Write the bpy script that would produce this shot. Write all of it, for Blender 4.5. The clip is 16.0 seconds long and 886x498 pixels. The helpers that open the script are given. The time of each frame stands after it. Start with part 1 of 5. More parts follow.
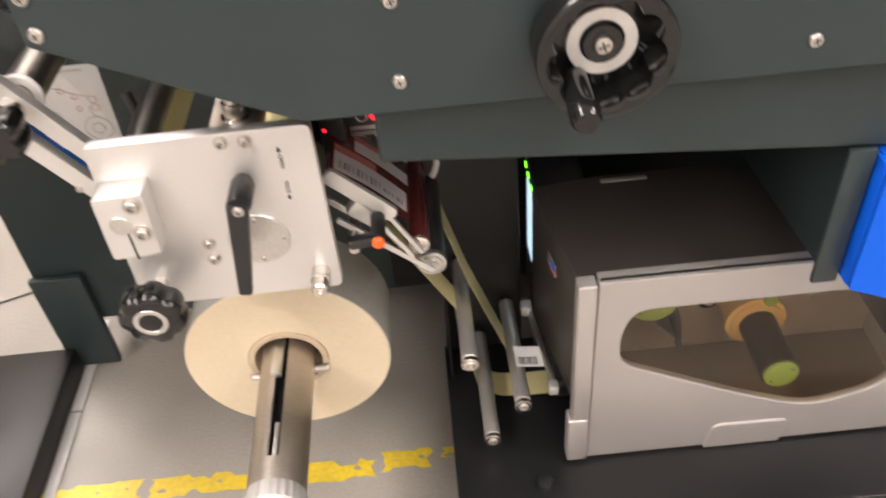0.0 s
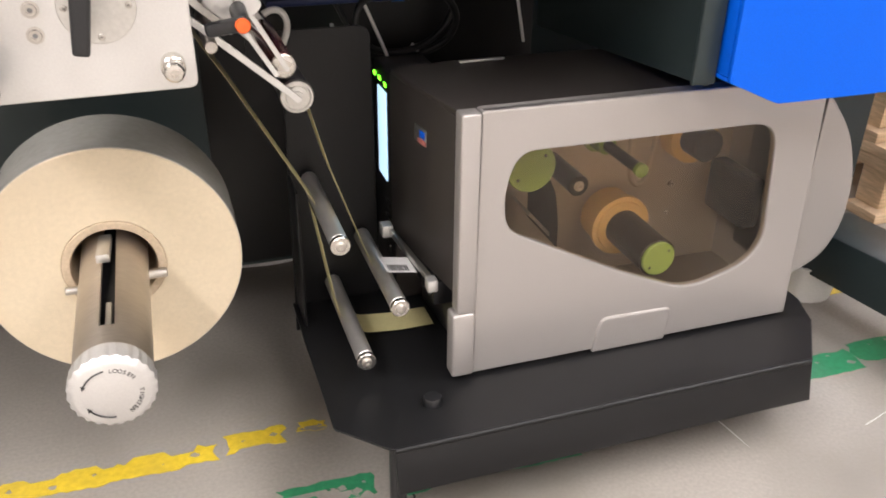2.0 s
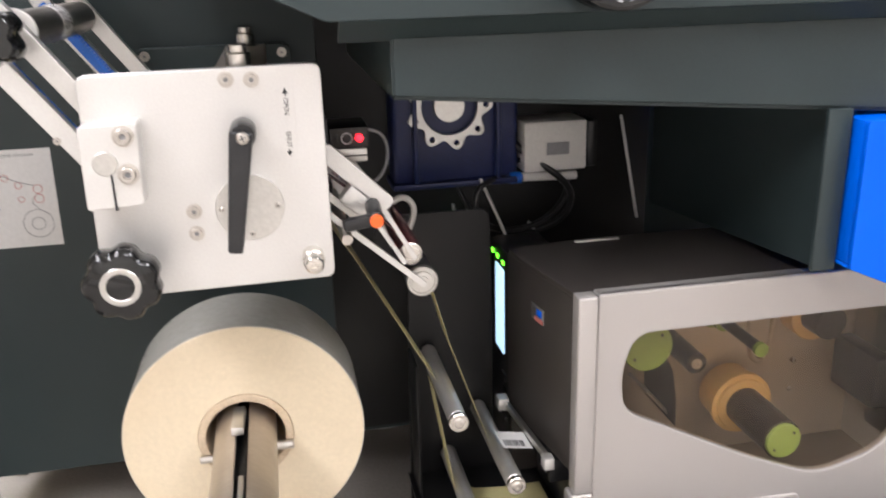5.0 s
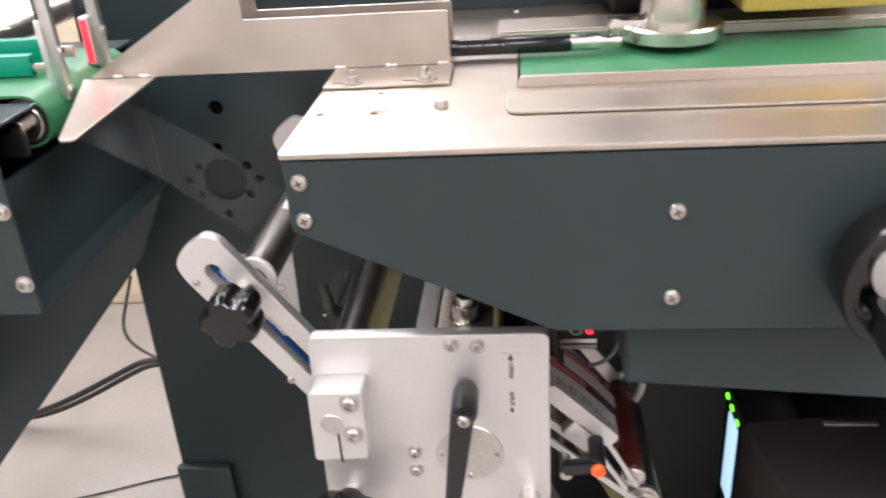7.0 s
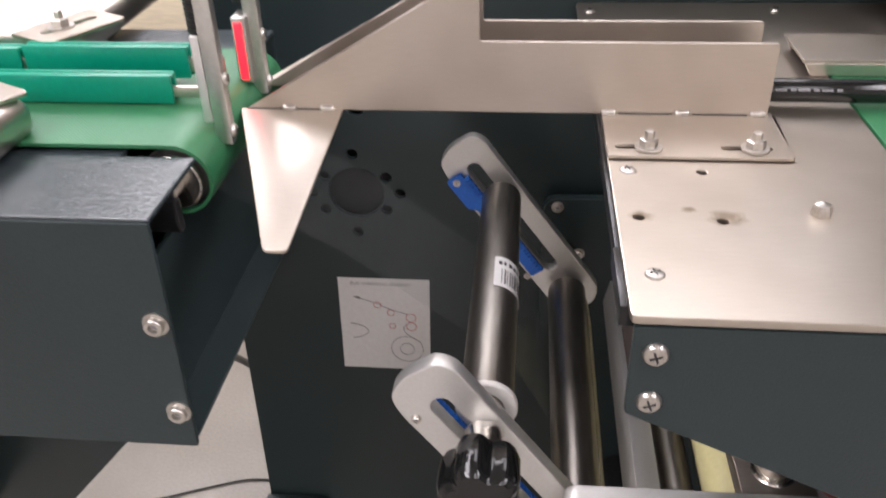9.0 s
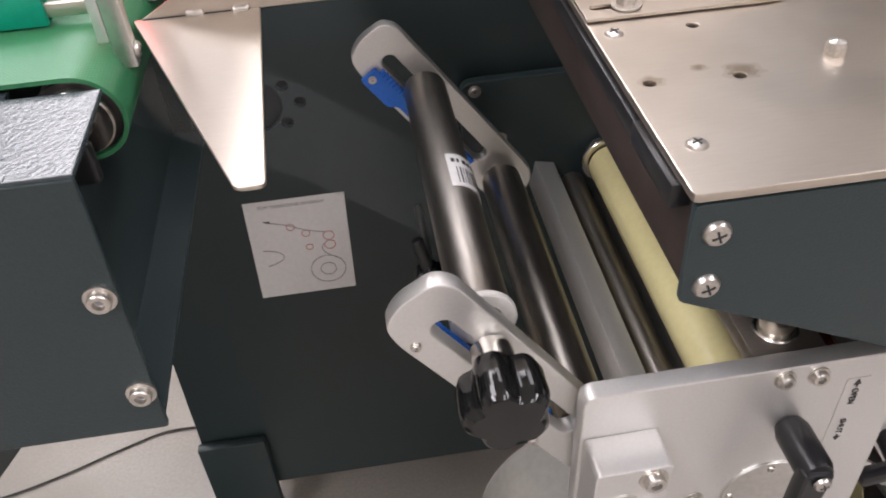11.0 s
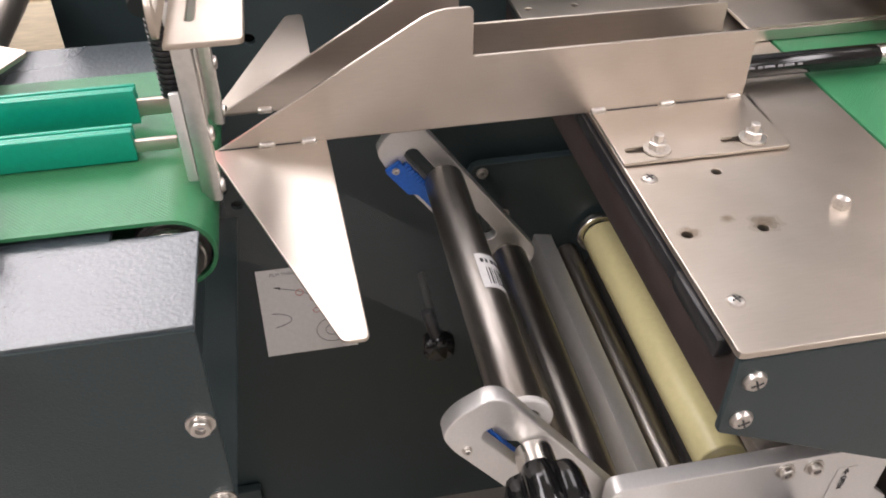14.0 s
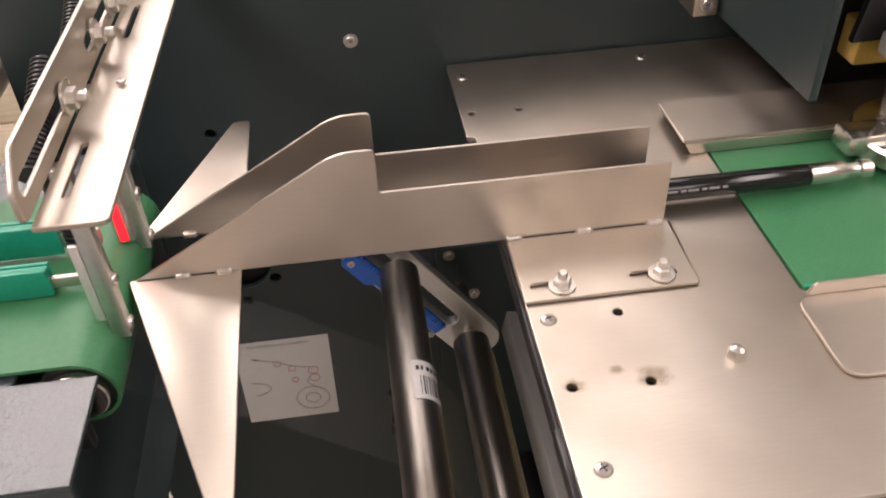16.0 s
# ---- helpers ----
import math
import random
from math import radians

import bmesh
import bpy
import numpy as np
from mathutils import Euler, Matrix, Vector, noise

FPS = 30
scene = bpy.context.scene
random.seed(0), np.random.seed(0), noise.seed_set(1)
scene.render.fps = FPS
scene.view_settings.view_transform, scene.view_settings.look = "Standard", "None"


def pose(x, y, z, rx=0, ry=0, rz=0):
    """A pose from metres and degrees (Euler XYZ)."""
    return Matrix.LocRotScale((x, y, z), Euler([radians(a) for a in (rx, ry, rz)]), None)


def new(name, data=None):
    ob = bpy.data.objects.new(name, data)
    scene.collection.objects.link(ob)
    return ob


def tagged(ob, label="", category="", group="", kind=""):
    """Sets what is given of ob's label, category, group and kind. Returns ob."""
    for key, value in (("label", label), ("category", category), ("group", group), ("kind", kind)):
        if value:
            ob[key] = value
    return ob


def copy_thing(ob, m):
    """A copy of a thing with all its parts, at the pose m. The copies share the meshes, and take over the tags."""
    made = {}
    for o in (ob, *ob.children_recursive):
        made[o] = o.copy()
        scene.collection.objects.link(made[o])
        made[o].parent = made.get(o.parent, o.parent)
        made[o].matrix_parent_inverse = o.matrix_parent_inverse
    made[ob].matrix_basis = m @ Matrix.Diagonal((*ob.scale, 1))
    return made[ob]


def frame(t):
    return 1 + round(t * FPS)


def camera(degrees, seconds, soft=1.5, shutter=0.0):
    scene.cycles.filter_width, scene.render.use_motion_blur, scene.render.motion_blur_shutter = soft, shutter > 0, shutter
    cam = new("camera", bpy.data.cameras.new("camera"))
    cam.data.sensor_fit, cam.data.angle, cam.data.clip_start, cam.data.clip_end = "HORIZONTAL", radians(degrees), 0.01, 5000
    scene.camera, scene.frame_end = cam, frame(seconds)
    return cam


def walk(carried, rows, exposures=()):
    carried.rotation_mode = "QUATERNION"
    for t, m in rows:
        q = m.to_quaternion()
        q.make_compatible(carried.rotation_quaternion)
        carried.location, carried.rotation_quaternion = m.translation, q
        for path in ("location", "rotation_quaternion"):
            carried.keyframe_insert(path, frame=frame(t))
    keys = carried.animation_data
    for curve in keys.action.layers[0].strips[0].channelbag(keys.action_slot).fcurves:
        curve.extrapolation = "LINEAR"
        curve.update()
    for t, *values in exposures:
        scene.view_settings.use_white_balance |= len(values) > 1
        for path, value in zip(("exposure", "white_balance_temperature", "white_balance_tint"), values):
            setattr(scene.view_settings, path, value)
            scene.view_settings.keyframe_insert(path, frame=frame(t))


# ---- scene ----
cam = camera(55.8, 16.0, soft=1.8, shutter=0.5)
METRES = 1.5
START = pose(0.2726, -0.5403, 1.0455, -41.817, 4.211, -3.846)
ROWS = [
    (0.0, 0.0, 0.0, 0.0, 0.0, 0.0, 0.0),
    (0.5, -0.0115, 0.0342, -0.0398, -5.51, 0.81, 1.82),
    (1.0, -0.0444, 0.0662, -0.1254, -10.89, 5.49, 4.56),
    (1.5, -0.0573, 0.0943, -0.1922, -12.96, 12.05, 5.46),
    (2.0, -0.06, 0.1035, -0.2238, -14.19, 12.89, 6.12),
    (2.5, -0.0592, 0.0981, -0.232, -14.45, 13.8, 6.84),
    (3.0, -0.0687, 0.0908, -0.2344, -13.63, 16.18, 6.58),
    (5.5, -0.0717, 0.0688, -0.1859, -4.08, 23.84, 1.43),
    (6.0, -0.0699, 0.0517, -0.1239, -0.32, 21.64, -0.75),
    (6.5, -0.0714, 0.0313, -0.0514, 2.12, 18.97, -3.32),
    (7.0, -0.0763, 0.0328, 0.0012, 6.0, 14.1, -5.99),
    (7.5, -0.0876, 0.0303, 0.0468, 9.88, 11.62, -8.33),
    (8.0, -0.1417, 0.0569, 0.0843, 9.41, 10.39, -8.7),
    (8.5, -0.2075, 0.0965, 0.1017, 8.03, 9.91, -8.71),
    (9.0, -0.2231, 0.1255, 0.0974, 5.17, 8.19, -8.22),
    (9.5, -0.2303, 0.1458, 0.0993, 4.17, 5.64, -7.58),
    (10.0, -0.2572, 0.1664, 0.0996, 1.44, 2.74, -3.71),
    (12.5, -0.2803, 0.1432, 0.1216, -7.81, 1.24, 3.82),
    (13.0, -0.291, 0.1339, 0.1291, -7.8, 1.3, 3.21),
    (13.5, -0.301, 0.1316, 0.1377, -7.77, 1.69, 2.19),
    (14.0, -0.3102, 0.1329, 0.143, -7.72, 2.03, 1.64),
    (14.5, -0.3172, 0.1276, 0.1506, -7.69, 2.22, 1.23),
    (15.0, -0.3032, 0.1224, 0.162, -7.4, 2.26, 1.45),
    (15.5, -0.2783, 0.1209, 0.1762, -6.05, 2.34, 1.41),
    (16.0, -0.2526, 0.1206, 0.1906, -3.82, 2.43, 0.95),
]
walk(cam, [(t, START @ pose(METRES * x, METRES * y, METRES * z, 90 + pitch, roll, yaw)) for t, x, y, z, yaw, pitch, roll in ROWS],
     [(0.0, 0.34, 6700, 14), (0.5, 0.55, 6650, 14), (1.0, 0.5, 6600, 14), (3.0, 0.4, 6100, 10), (5.5, 0.5, 6050, 12), (7.0, 0.15, 6050, 15), (8.0, -0.36, 6100, 17), (10.0, -0.35, 6150, 15),
      (12.5, -0.27, 6100, 15), (13.5, -0.27, 6200, 16), (14.5, -0.57, 6450, 16), (15.0, -0.84, 6650, 16), (15.5, -0.7, 6850, 18), (16.0, -0.72, 6900, 20)])

# ---- light ----
world = bpy.data.worlds.new("world")
world.use_nodes = True
world.node_tree.nodes["Background"].inputs["Color"].default_value = (0.9, 0.95, 1.0, 1)
world.node_tree.nodes["Background"].inputs["Strength"].default_value = 0.05
scene.world = world


def luminaire_lamp(x, y, z, sx, sy, watts, colour=(1.0, 0.94, 0.92)):
    data = bpy.data.lights.new("tube_light", "AREA")
    data.shape, data.size, data.size_y, data.energy, data.color = "RECTANGLE", sx, sy, watts, colour
    ob = new("tube_light", data)
    ob.matrix_world = pose(x, y, z, 0, 0, 0)
    return ob


LAMPS = [(-1.9, 5.2), (-1.75, 3.0), (-1.7, 1.5), (-0.6, 3.4), (0.7, 2.4), (3.6, 3.0), (3.6, 1.4), (2.4, -0.6), (-1.75, -0.6), (3.0, -2.2), (-2.4, -2.6), (0.9, -2.9)]
LAMP_Z, LAMP_W = 3.7, 72
for lx, ly in LAMPS:
    luminaire_lamp(lx, ly, LAMP_Z - 0.1, 1.0, 2.2, LAMP_W * (0.22 if lx == 0.7 else 1.6 if lx < -2 and ly < 0 else 0.45 if ly < -2.8 else 0.9 if ly < -2 else 1.0 if ly < 3.2 else 0.7))


# ---- materials ----
def material(name, colour, rough=0.5, metal=0.0, grain=40.0, vary=0.12, bump=0.0, bump_scale=400.0, stretch=(1, 1, 1), stain=0.0,
             stain_colour=(0.1, 0.09, 0.08), stain_scale=6.0, rough_vary=0.1, emit=0.0, coat=0.0, spec=0.5):
    m = bpy.data.materials.new(name)
    m.use_nodes = True
    nt = m.node_tree
    n, l = nt.nodes, nt.links
    bsdf = n["Principled BSDF"]
    co = n.new("ShaderNodeNewGeometry")
    mp = n.new("ShaderNodeMapping")
    mp.inputs["Scale"].default_value = stretch
    l.new(co.outputs["Position"], mp.inputs["Vector"])
    fine = n.new("ShaderNodeTexNoise")
    fine.inputs["Scale"].default_value, fine.inputs["Detail"].default_value = grain, 5
    l.new(mp.outputs["Vector"], fine.inputs["Vector"])
    wide = n.new("ShaderNodeTexNoise")
    wide.inputs["Scale"].default_value, wide.inputs["Detail"].default_value = stain_scale, 2.5
    l.new(co.outputs["Position"], wide.inputs["Vector"])
    ramp = n.new("ShaderNodeValToRGB")
    ramp.color_ramp.elements[0].position, ramp.color_ramp.elements[1].position = 0.3, 0.7
    ramp.color_ramp.elements[0].color = (*[c * (1 - vary) for c in colour], 1)
    ramp.color_ramp.elements[1].color = (*[min(1, c * (1 + vary)) for c in colour], 1)
    l.new(fine.outputs["Fac"], ramp.inputs["Fac"])
    mix = n.new("ShaderNodeMix")
    mix.data_type = "RGBA"
    span = n.new("ShaderNodeMapRange")
    span.interpolation_type = "SMOOTHERSTEP"
    span.inputs["From Min"].default_value, span.inputs["From Max"].default_value = 0.36, 0.80
    span.inputs["To Max"].default_value = stain
    l.new(wide.outputs["Fac"], span.inputs["Value"])
    l.new(span.outputs["Result"], mix.inputs["Factor"])
    l.new(ramp.outputs["Color"], mix.inputs["A"])
    mix.inputs["B"].default_value = (*stain_colour, 1)
    l.new(mix.outputs["Result"], bsdf.inputs["Base Color"])
    rr = n.new("ShaderNodeMapRange")
    rr.inputs["To Min"].default_value, rr.inputs["To Max"].default_value = max(0.02, rough - rough_vary), min(1, rough + rough_vary)
    l.new(wide.outputs["Fac"], rr.inputs["Value"])
    l.new(rr.outputs["Result"], bsdf.inputs["Roughness"])
    bsdf.inputs["Metallic"].default_value = metal
    bsdf.inputs["Specular IOR Level"].default_value = spec
    bsdf.inputs["Coat Weight"].default_value = coat
    if bump:
        bt = n.new("ShaderNodeTexNoise")
        bt.inputs["Scale"].default_value, bt.inputs["Detail"].default_value = bump_scale, 3
        l.new(mp.outputs["Vector"], bt.inputs["Vector"])
        bn = n.new("ShaderNodeBump")
        bn.inputs["Strength"].default_value, bn.inputs["Distance"].default_value = bump, 0.001
        l.new(bt.outputs["Fac"], bn.inputs["Height"])
        l.new(bn.outputs["Normal"], bsdf.inputs["Normal"])
        l.new(bn.outputs["Normal"], bsdf.inputs["Coat Normal"])
    if emit:
        bsdf.inputs["Emission Color"].default_value, bsdf.inputs["Emission Strength"].default_value = (*colour, 1), emit
    return m


PAINT = material("anthracite_powder_coat", (0.0235, 0.0350, 0.0365), 0.36, 0, 900, 0.10, 0.22, 900, stain=0.18, stain_colour=(0.044, 0.060, 0.062), spec=0.36)
PAINT_TEX = material("hammered_powder_coat", (0.036, 0.047, 0.053), 0.28, 0, 900, 0.10, 0.34, 480, coat=0.34)
STEEL = material("brushed_stainless", (0.57, 0.515, 0.45), 0.37, 1, 90, 0.03, 0.045, 160, (1, 12, 1), stain=0.8, stain_colour=(0.39, 0.335, 0.275), stain_scale=9, rough_vary=0.16)
STEEL_X = material("brushed_stainless_lengthwise", (0.60, 0.545, 0.49), 0.37, 1, 90, 0.03, 0.045, 160, (1, 1, 12), stain=0.8, stain_colour=(0.41, 0.36, 0.31), stain_scale=10, rough_vary=0.14)
ALU = material("satin_anodised_aluminium", (0.69, 0.68, 0.66), 0.42, 0.75, 500, 0.03, 0.05, 900, stain=0.12, stain_colour=(0.7, 0.68, 0.64))
ALU_DULL = material("milled_aluminium", (0.62, 0.61, 0.58), 0.38, 1, 300, 0.06, 0.06, 300, (1, 8, 1))
CHROME = material("polished_steel", (0.70, 0.67, 0.62), 0.25, 1, 80, 0.08, rough_vary=0.06, stain=0.2, stain_colour=(0.38, 0.35, 0.31), stain_scale=25)
IDLER = material("bright_idler_steel", (0.66, 0.64, 0.61), 0.32, 0.8, 90, 0.03)
MANDREL = material("satin_turned_steel", (0.56, 0.505, 0.44), 0.42, 1, 90, 0.06, 0.05, 200, (1, 6, 1), stain=0.25, stain_colour=(0.44, 0.39, 0.33), stain_scale=20)
ZINC = material("zinc_plated_screw", (0.58, 0.55, 0.51), 0.34, 1, 700, 0.12)
BLACK = material("black_plastic", (0.012, 0.012, 0.013), 0.32, 0, 300, 0.15, 0.1, 700)
GLOSS_BLACK = material("glossy_black_duroplast", (0.008, 0.008, 0.008), 0.12, 0, 300, 0.15, rough_vary=0.05)
RUBBER = material("dark_rubber", (0.022, 0.021, 0.020), 0.35, 0, 300, 0.2, rough_vary=0.12)
ROLLER = material("polished_black_roller", (0.29, 0.268, 0.242), 0.33, 0.95, 260, 0.16, 0.05, 300, (1, 0.12, 1), stain=0.25, stain_colour=(0.25, 0.23, 0.21), stain_scale=12, rough_vary=0.05)
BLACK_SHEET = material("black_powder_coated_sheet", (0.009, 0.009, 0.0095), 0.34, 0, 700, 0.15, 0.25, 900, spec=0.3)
DARK_HOUSING = material("dark_bronze_housing", (0.035, 0.030, 0.027), 0.42, 0, 800, 0.12, 0.25, 800)
SILVER = material("silver_painted_cover", (0.44, 0.415, 0.395), 0.36, 0.5, 900, 0.05, 0.10, 900)
BLUE_PAINT = material("blue_powder_coat", (0.0, 0.10, 0.66), 0.5, 0, 500, 0.06, 0.15, 700, spec=0.2)
BLUE_PLASTIC = material("blue_plastic", (0.012, 0.14, 0.62), 0.4, 0, 500, 0.1)
NAVY = material("dark_blue_paint", (0.008, 0.016, 0.085), 0.4, 0, 300, 0.15, 0.2, 200)
BELT = material("green_belt", (0.034, 0.165, 0.070), 0.36, 0, 300, 0.10, 0.25, 700, stain=0.25, stain_colour=(0.04, 0.2, 0.09), stain_scale=12)
TEAL = material("teal_plastic", (0.0, 0.27, 0.17), 0.35, 0, 300, 0.06)
WHITE = material("white_plastic", (0.72, 0.70, 0.67), 0.42, 0, 300, 0.04)
PAPER = material("white_paper", (0.68, 0.67, 0.66), 0.6, 0, 200, 0.04)
INK = material("black_print", (0.03, 0.03, 0.03), 0.6, 0, 200, 0.05)
GREY_INK = material("grey_print", (0.25, 0.25, 0.26), 0.6, 0, 200, 0.05)
RED_INK = material("faded_red_print", (0.5, 0.16, 0.14), 0.6, 0, 200, 0.05)
ROLL_FACE = material("wound_label_edge", (0.68, 0.58, 0.415), 0.50, 0, 260, 0.04, 0.08, 260, stain=0.35, stain_colour=(0.63, 0.49, 0.31), stain_scale=9)
ROLL_SKIN = material("clear_label_face", (0.36, 0.35, 0.32), 0.22, 0.0, 120, 0.06, stain=0.3, stain_colour=(0.28, 0.26, 0.23), stain_scale=12)
CARD = material("cardboard_core", (0.50, 0.40, 0.28), 0.7, 0, 300, 0.12, 0.1, 300)
BACKING = material("yellow_glassine_backing", (0.52, 0.47, 0.24), 0.32, 0, 200, 0.05, stain=0.3, stain_colour=(0.45, 0.40, 0.2))
RIBBON = material("amber_core", (0.80, 0.55, 0.22), 0.5, 0, 200, 0.1)
GREEN_CAP = material("olive_green_plastic", (0.24, 0.36, 0.085), 0.45, 0, 200, 0.06)
ORANGE = material("orange_button", (0.85, 0.13, 0.02), 0.4, 0, 200, 0.05)
RIBBON_RED = material("dark_red_label_web", (0.10, 0.018, 0.016), 0.25, 0, 200, 0.15)
INK_RIBBON = material("dark_brown_ribbon", (0.022, 0.017, 0.014), 0.38, 0, 200, 0.1)
MECH = material("brown_grey_mechanism", (0.56, 0.50, 0.43), 0.45, 0.2, 200, 0.06)
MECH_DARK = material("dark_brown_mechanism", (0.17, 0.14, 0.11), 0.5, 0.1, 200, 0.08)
BROWN = material("dark_brown_bearing_strip", (0.030, 0.020, 0.017), 0.5, 0, 60, 0.25, 0.1, 200)
PALE_WOOD = material("pale_planed_board", (0.76, 0.66, 0.48), 0.6, 0, 30, 0.10, 0.12, 60, (1, 1, 9))
WOOD = material("raw_timber", (0.66, 0.48, 0.30), 0.6, 0, 30, 0.18, 0.15, 60, (1, 1, 9))
FLOOR = material("worn_concrete_floor", (0.30, 0.275, 0.245), 0.40, 0, 220, 0.09, 0.14, 200, stain=0.95, stain_colour=(0.20, 0.18, 0.155), stain_scale=3.5, rough_vary=0.14)
YELLOW = material("yellow_floor_tape", (0.62, 0.45, 0.03), 0.45, 0, 120, 0.12, 0.2, 150, stain=0.4, stain_colour=(0.42, 0.30, 0.05), stain_scale=20)
GREEN_TAPE = material("green_floor_tape", (0.03, 0.22, 0.10), 0.45, 0, 120, 0.12, 0.2, 150)
WALL = material("painted_hall_wall", (0.74, 0.71, 0.67), 0.7, 0, 20, 0.04, 0.1, 60)
CEIL = material("painted_ceiling", (0.78, 0.77, 0.75), 0.8, 0, 20, 0.04)
BRASS = material("brass_yellow_block", (0.62, 0.42, 0.10), 0.35, 0.4, 300, 0.08)
RED_GLOW = material("red_sensor_light", (1.0, 0.012, 0.022), 0.4, emit=3.5)
GREEN_GLOW = material("green_status_light", (0.15, 1.0, 0.02), 0.4, emit=3.0)
SCREEN_GLOW = material("lit_screen", (0.55, 0.80, 1.0), 0.2, emit=0.9)
LAMP_GLOW = material("lamp_diffuser", (1.0, 0.97, 0.93), 0.4, emit=3.4)


def clear(name, tint, gloss=0.06, rough=0.08, haze=0.0):
    m = bpy.data.materials.new(name)
    m.use_nodes = True
    n, l = m.node_tree.nodes, m.node_tree.links
    n.remove(n["Principled BSDF"])
    tr, gl, mx, fr = n.new("ShaderNodeBsdfTransparent"), n.new("ShaderNodeBsdfGlossy"), n.new("ShaderNodeMixShader"), n.new("ShaderNodeLayerWeight")
    tr.inputs["Color"].default_value = (*tint, 1)
    gl.inputs["Roughness"].default_value = rough
    fr.inputs["Blend"].default_value = 0.5
    pw, ma = n.new("ShaderNodeMath"), n.new("ShaderNodeMath")
    pw.operation, ma.operation = "POWER", "MULTIPLY_ADD"
    pw.inputs[1].default_value, ma.inputs[1].default_value, ma.inputs[2].default_value = 4.0, gloss * 6, gloss
    l.new(fr.outputs["Facing"], pw.inputs[0])
    l.new(pw.outputs["Value"], ma.inputs[0])
    l.new(ma.outputs["Value"], mx.inputs["Fac"])
    l.new(tr.outputs["BSDF"], mx.inputs[1])
    l.new(gl.outputs["BSDF"], mx.inputs[2])
    di, hz = n.new("ShaderNodeBsdfDiffuse"), n.new("ShaderNodeMixShader")
    di.inputs["Color"].default_value = (0.7, 0.72, 0.72, 1)
    hz.inputs["Fac"].default_value = haze
    l.new(mx.outputs["Shader"], hz.inputs[1])
    l.new(di.outputs["BSDF"], hz.inputs[2])
    l.new(hz.outputs["Shader"], n["Material Output"].inputs["Surface"])
    return m




def patterned(m, kind, scale, strength, centre=(0, 0, 0), tone=0.0):
    """Adds fine relief to a material: wound rings about an axis along y, or a diagonal weave."""
    n, l = m.node_tree.nodes, m.node_tree.links
    geo, mp, bn = n.new("ShaderNodeNewGeometry"), n.new("ShaderNodeMapping"), n.new("ShaderNodeBump")
    mp.inputs["Location"].default_value = [-c for c in centre]
    l.new(geo.outputs["Position"], mp.inputs["Vector"])
    waves = []
    for turn in ((0,) if kind == "rings" else (45, -45)):
        w, rot = n.new("ShaderNodeTexWave"), n.new("ShaderNodeMapping")
        rot.inputs["Rotation"].default_value = (0, 0, radians(turn))
        w.inputs["Scale"].default_value, w.inputs["Distortion"].default_value = scale, 0.6 if kind == "rings" else 0.1
        w.wave_type = "RINGS" if kind == "rings" else "BANDS"
        w.rings_direction = "Y"
        l.new(mp.outputs["Vector"], rot.inputs["Vector"])
        l.new(rot.outputs["Vector"], w.inputs["Vector"])
        waves.append(w.outputs["Fac"])
    if len(waves) == 2:
        mx = n.new("ShaderNodeMath")
        mx.operation = "MAXIMUM"
        l.new(waves[0], mx.inputs[0])
        l.new(waves[1], mx.inputs[1])
        waves = [mx.outputs["Value"]]
    bn.inputs["Strength"].default_value, bn.inputs["Distance"].default_value = strength, 0.0006
    l.new(waves[0], bn.inputs["Height"])
    b = n["Principled BSDF"]
    l.new(bn.outputs["Normal"], b.inputs["Normal"])
    if tone:
        old = b.inputs["Base Color"].links[0].from_socket
        mix = n.new("ShaderNodeMix")
        mix.data_type, mix.blend_type = "RGBA", "MULTIPLY"
        mix.inputs["Factor"].default_value = tone
        l.new(old, mix.inputs["A"])
        l.new(waves[0], mix.inputs["B"])
        l.new(mix.outputs["Result"], b.inputs["Base Color"])


patterned(ROLL_FACE, "rings", 330, 0.25, (0.075, 0, 0.286), 0.10)
patterned(BELT, "weave", 190, 0.32, tone=0.12)
SMOKED = clear("smoked_window", (0.90, 0.835, 0.745), 0.035)
FILM = clear("clear_film", (0.985, 0.99, 0.99), 0.02, 0.16, 0.010)
SMUDGE = clear("oily_smudge", (0.90, 0.885, 0.865), 0.002, 0.3)

# ---- mesh helpers ----
XZ = Matrix(((1, 0, 0, 0), (0, 0, -1, 0), (0, 1, 0, 0), (0, 0, 0, 1)))  # drawn upright, facing the operator
YZ = Matrix(((0, 0, 1, 0), (1, 0, 0, 0), (0, 1, 0, 0), (0, 0, 0, 1)))  # drawn upright, facing +x
XY = Matrix.Identity(4)


def finish(bm, smooth=35):
    me = bpy.data.meshes.new("mesh")
    bm.to_mesh(me)
    bm.free()
    for p in me.polygons:
        p.use_smooth = True
    me.set_sharp_from_angle(angle=radians(smooth))
    return me


def moved(me, m):
    me.transform(m)
    return me


def box(x0, x1, y0, y1, z0, z1, bevel=0.0012, seg=2):
    bm = bmesh.new()
    bmesh.ops.create_cube(bm, size=1, matrix=Matrix.LocRotScale(((x0 + x1) / 2, (y0 + y1) / 2, (z0 + z1) / 2), None, (x1 - x0, y1 - y0, z1 - z0)))
    if bevel:
        bevel = min(bevel, 0.45 * min(x1 - x0, y1 - y0, z1 - z0))
        bmesh.ops.bevel(bm, geom=bm.edges[:], offset=bevel, segments=seg, affect="EDGES", profile=0.5)
    return finish(bm)


def along(p, q):
    """A frame at p whose z axis points to q."""
    d = Vector(q) - Vector(p)
    return Matrix.Translation(p) @ d.to_track_quat("Z", "Y").to_matrix().to_4x4()


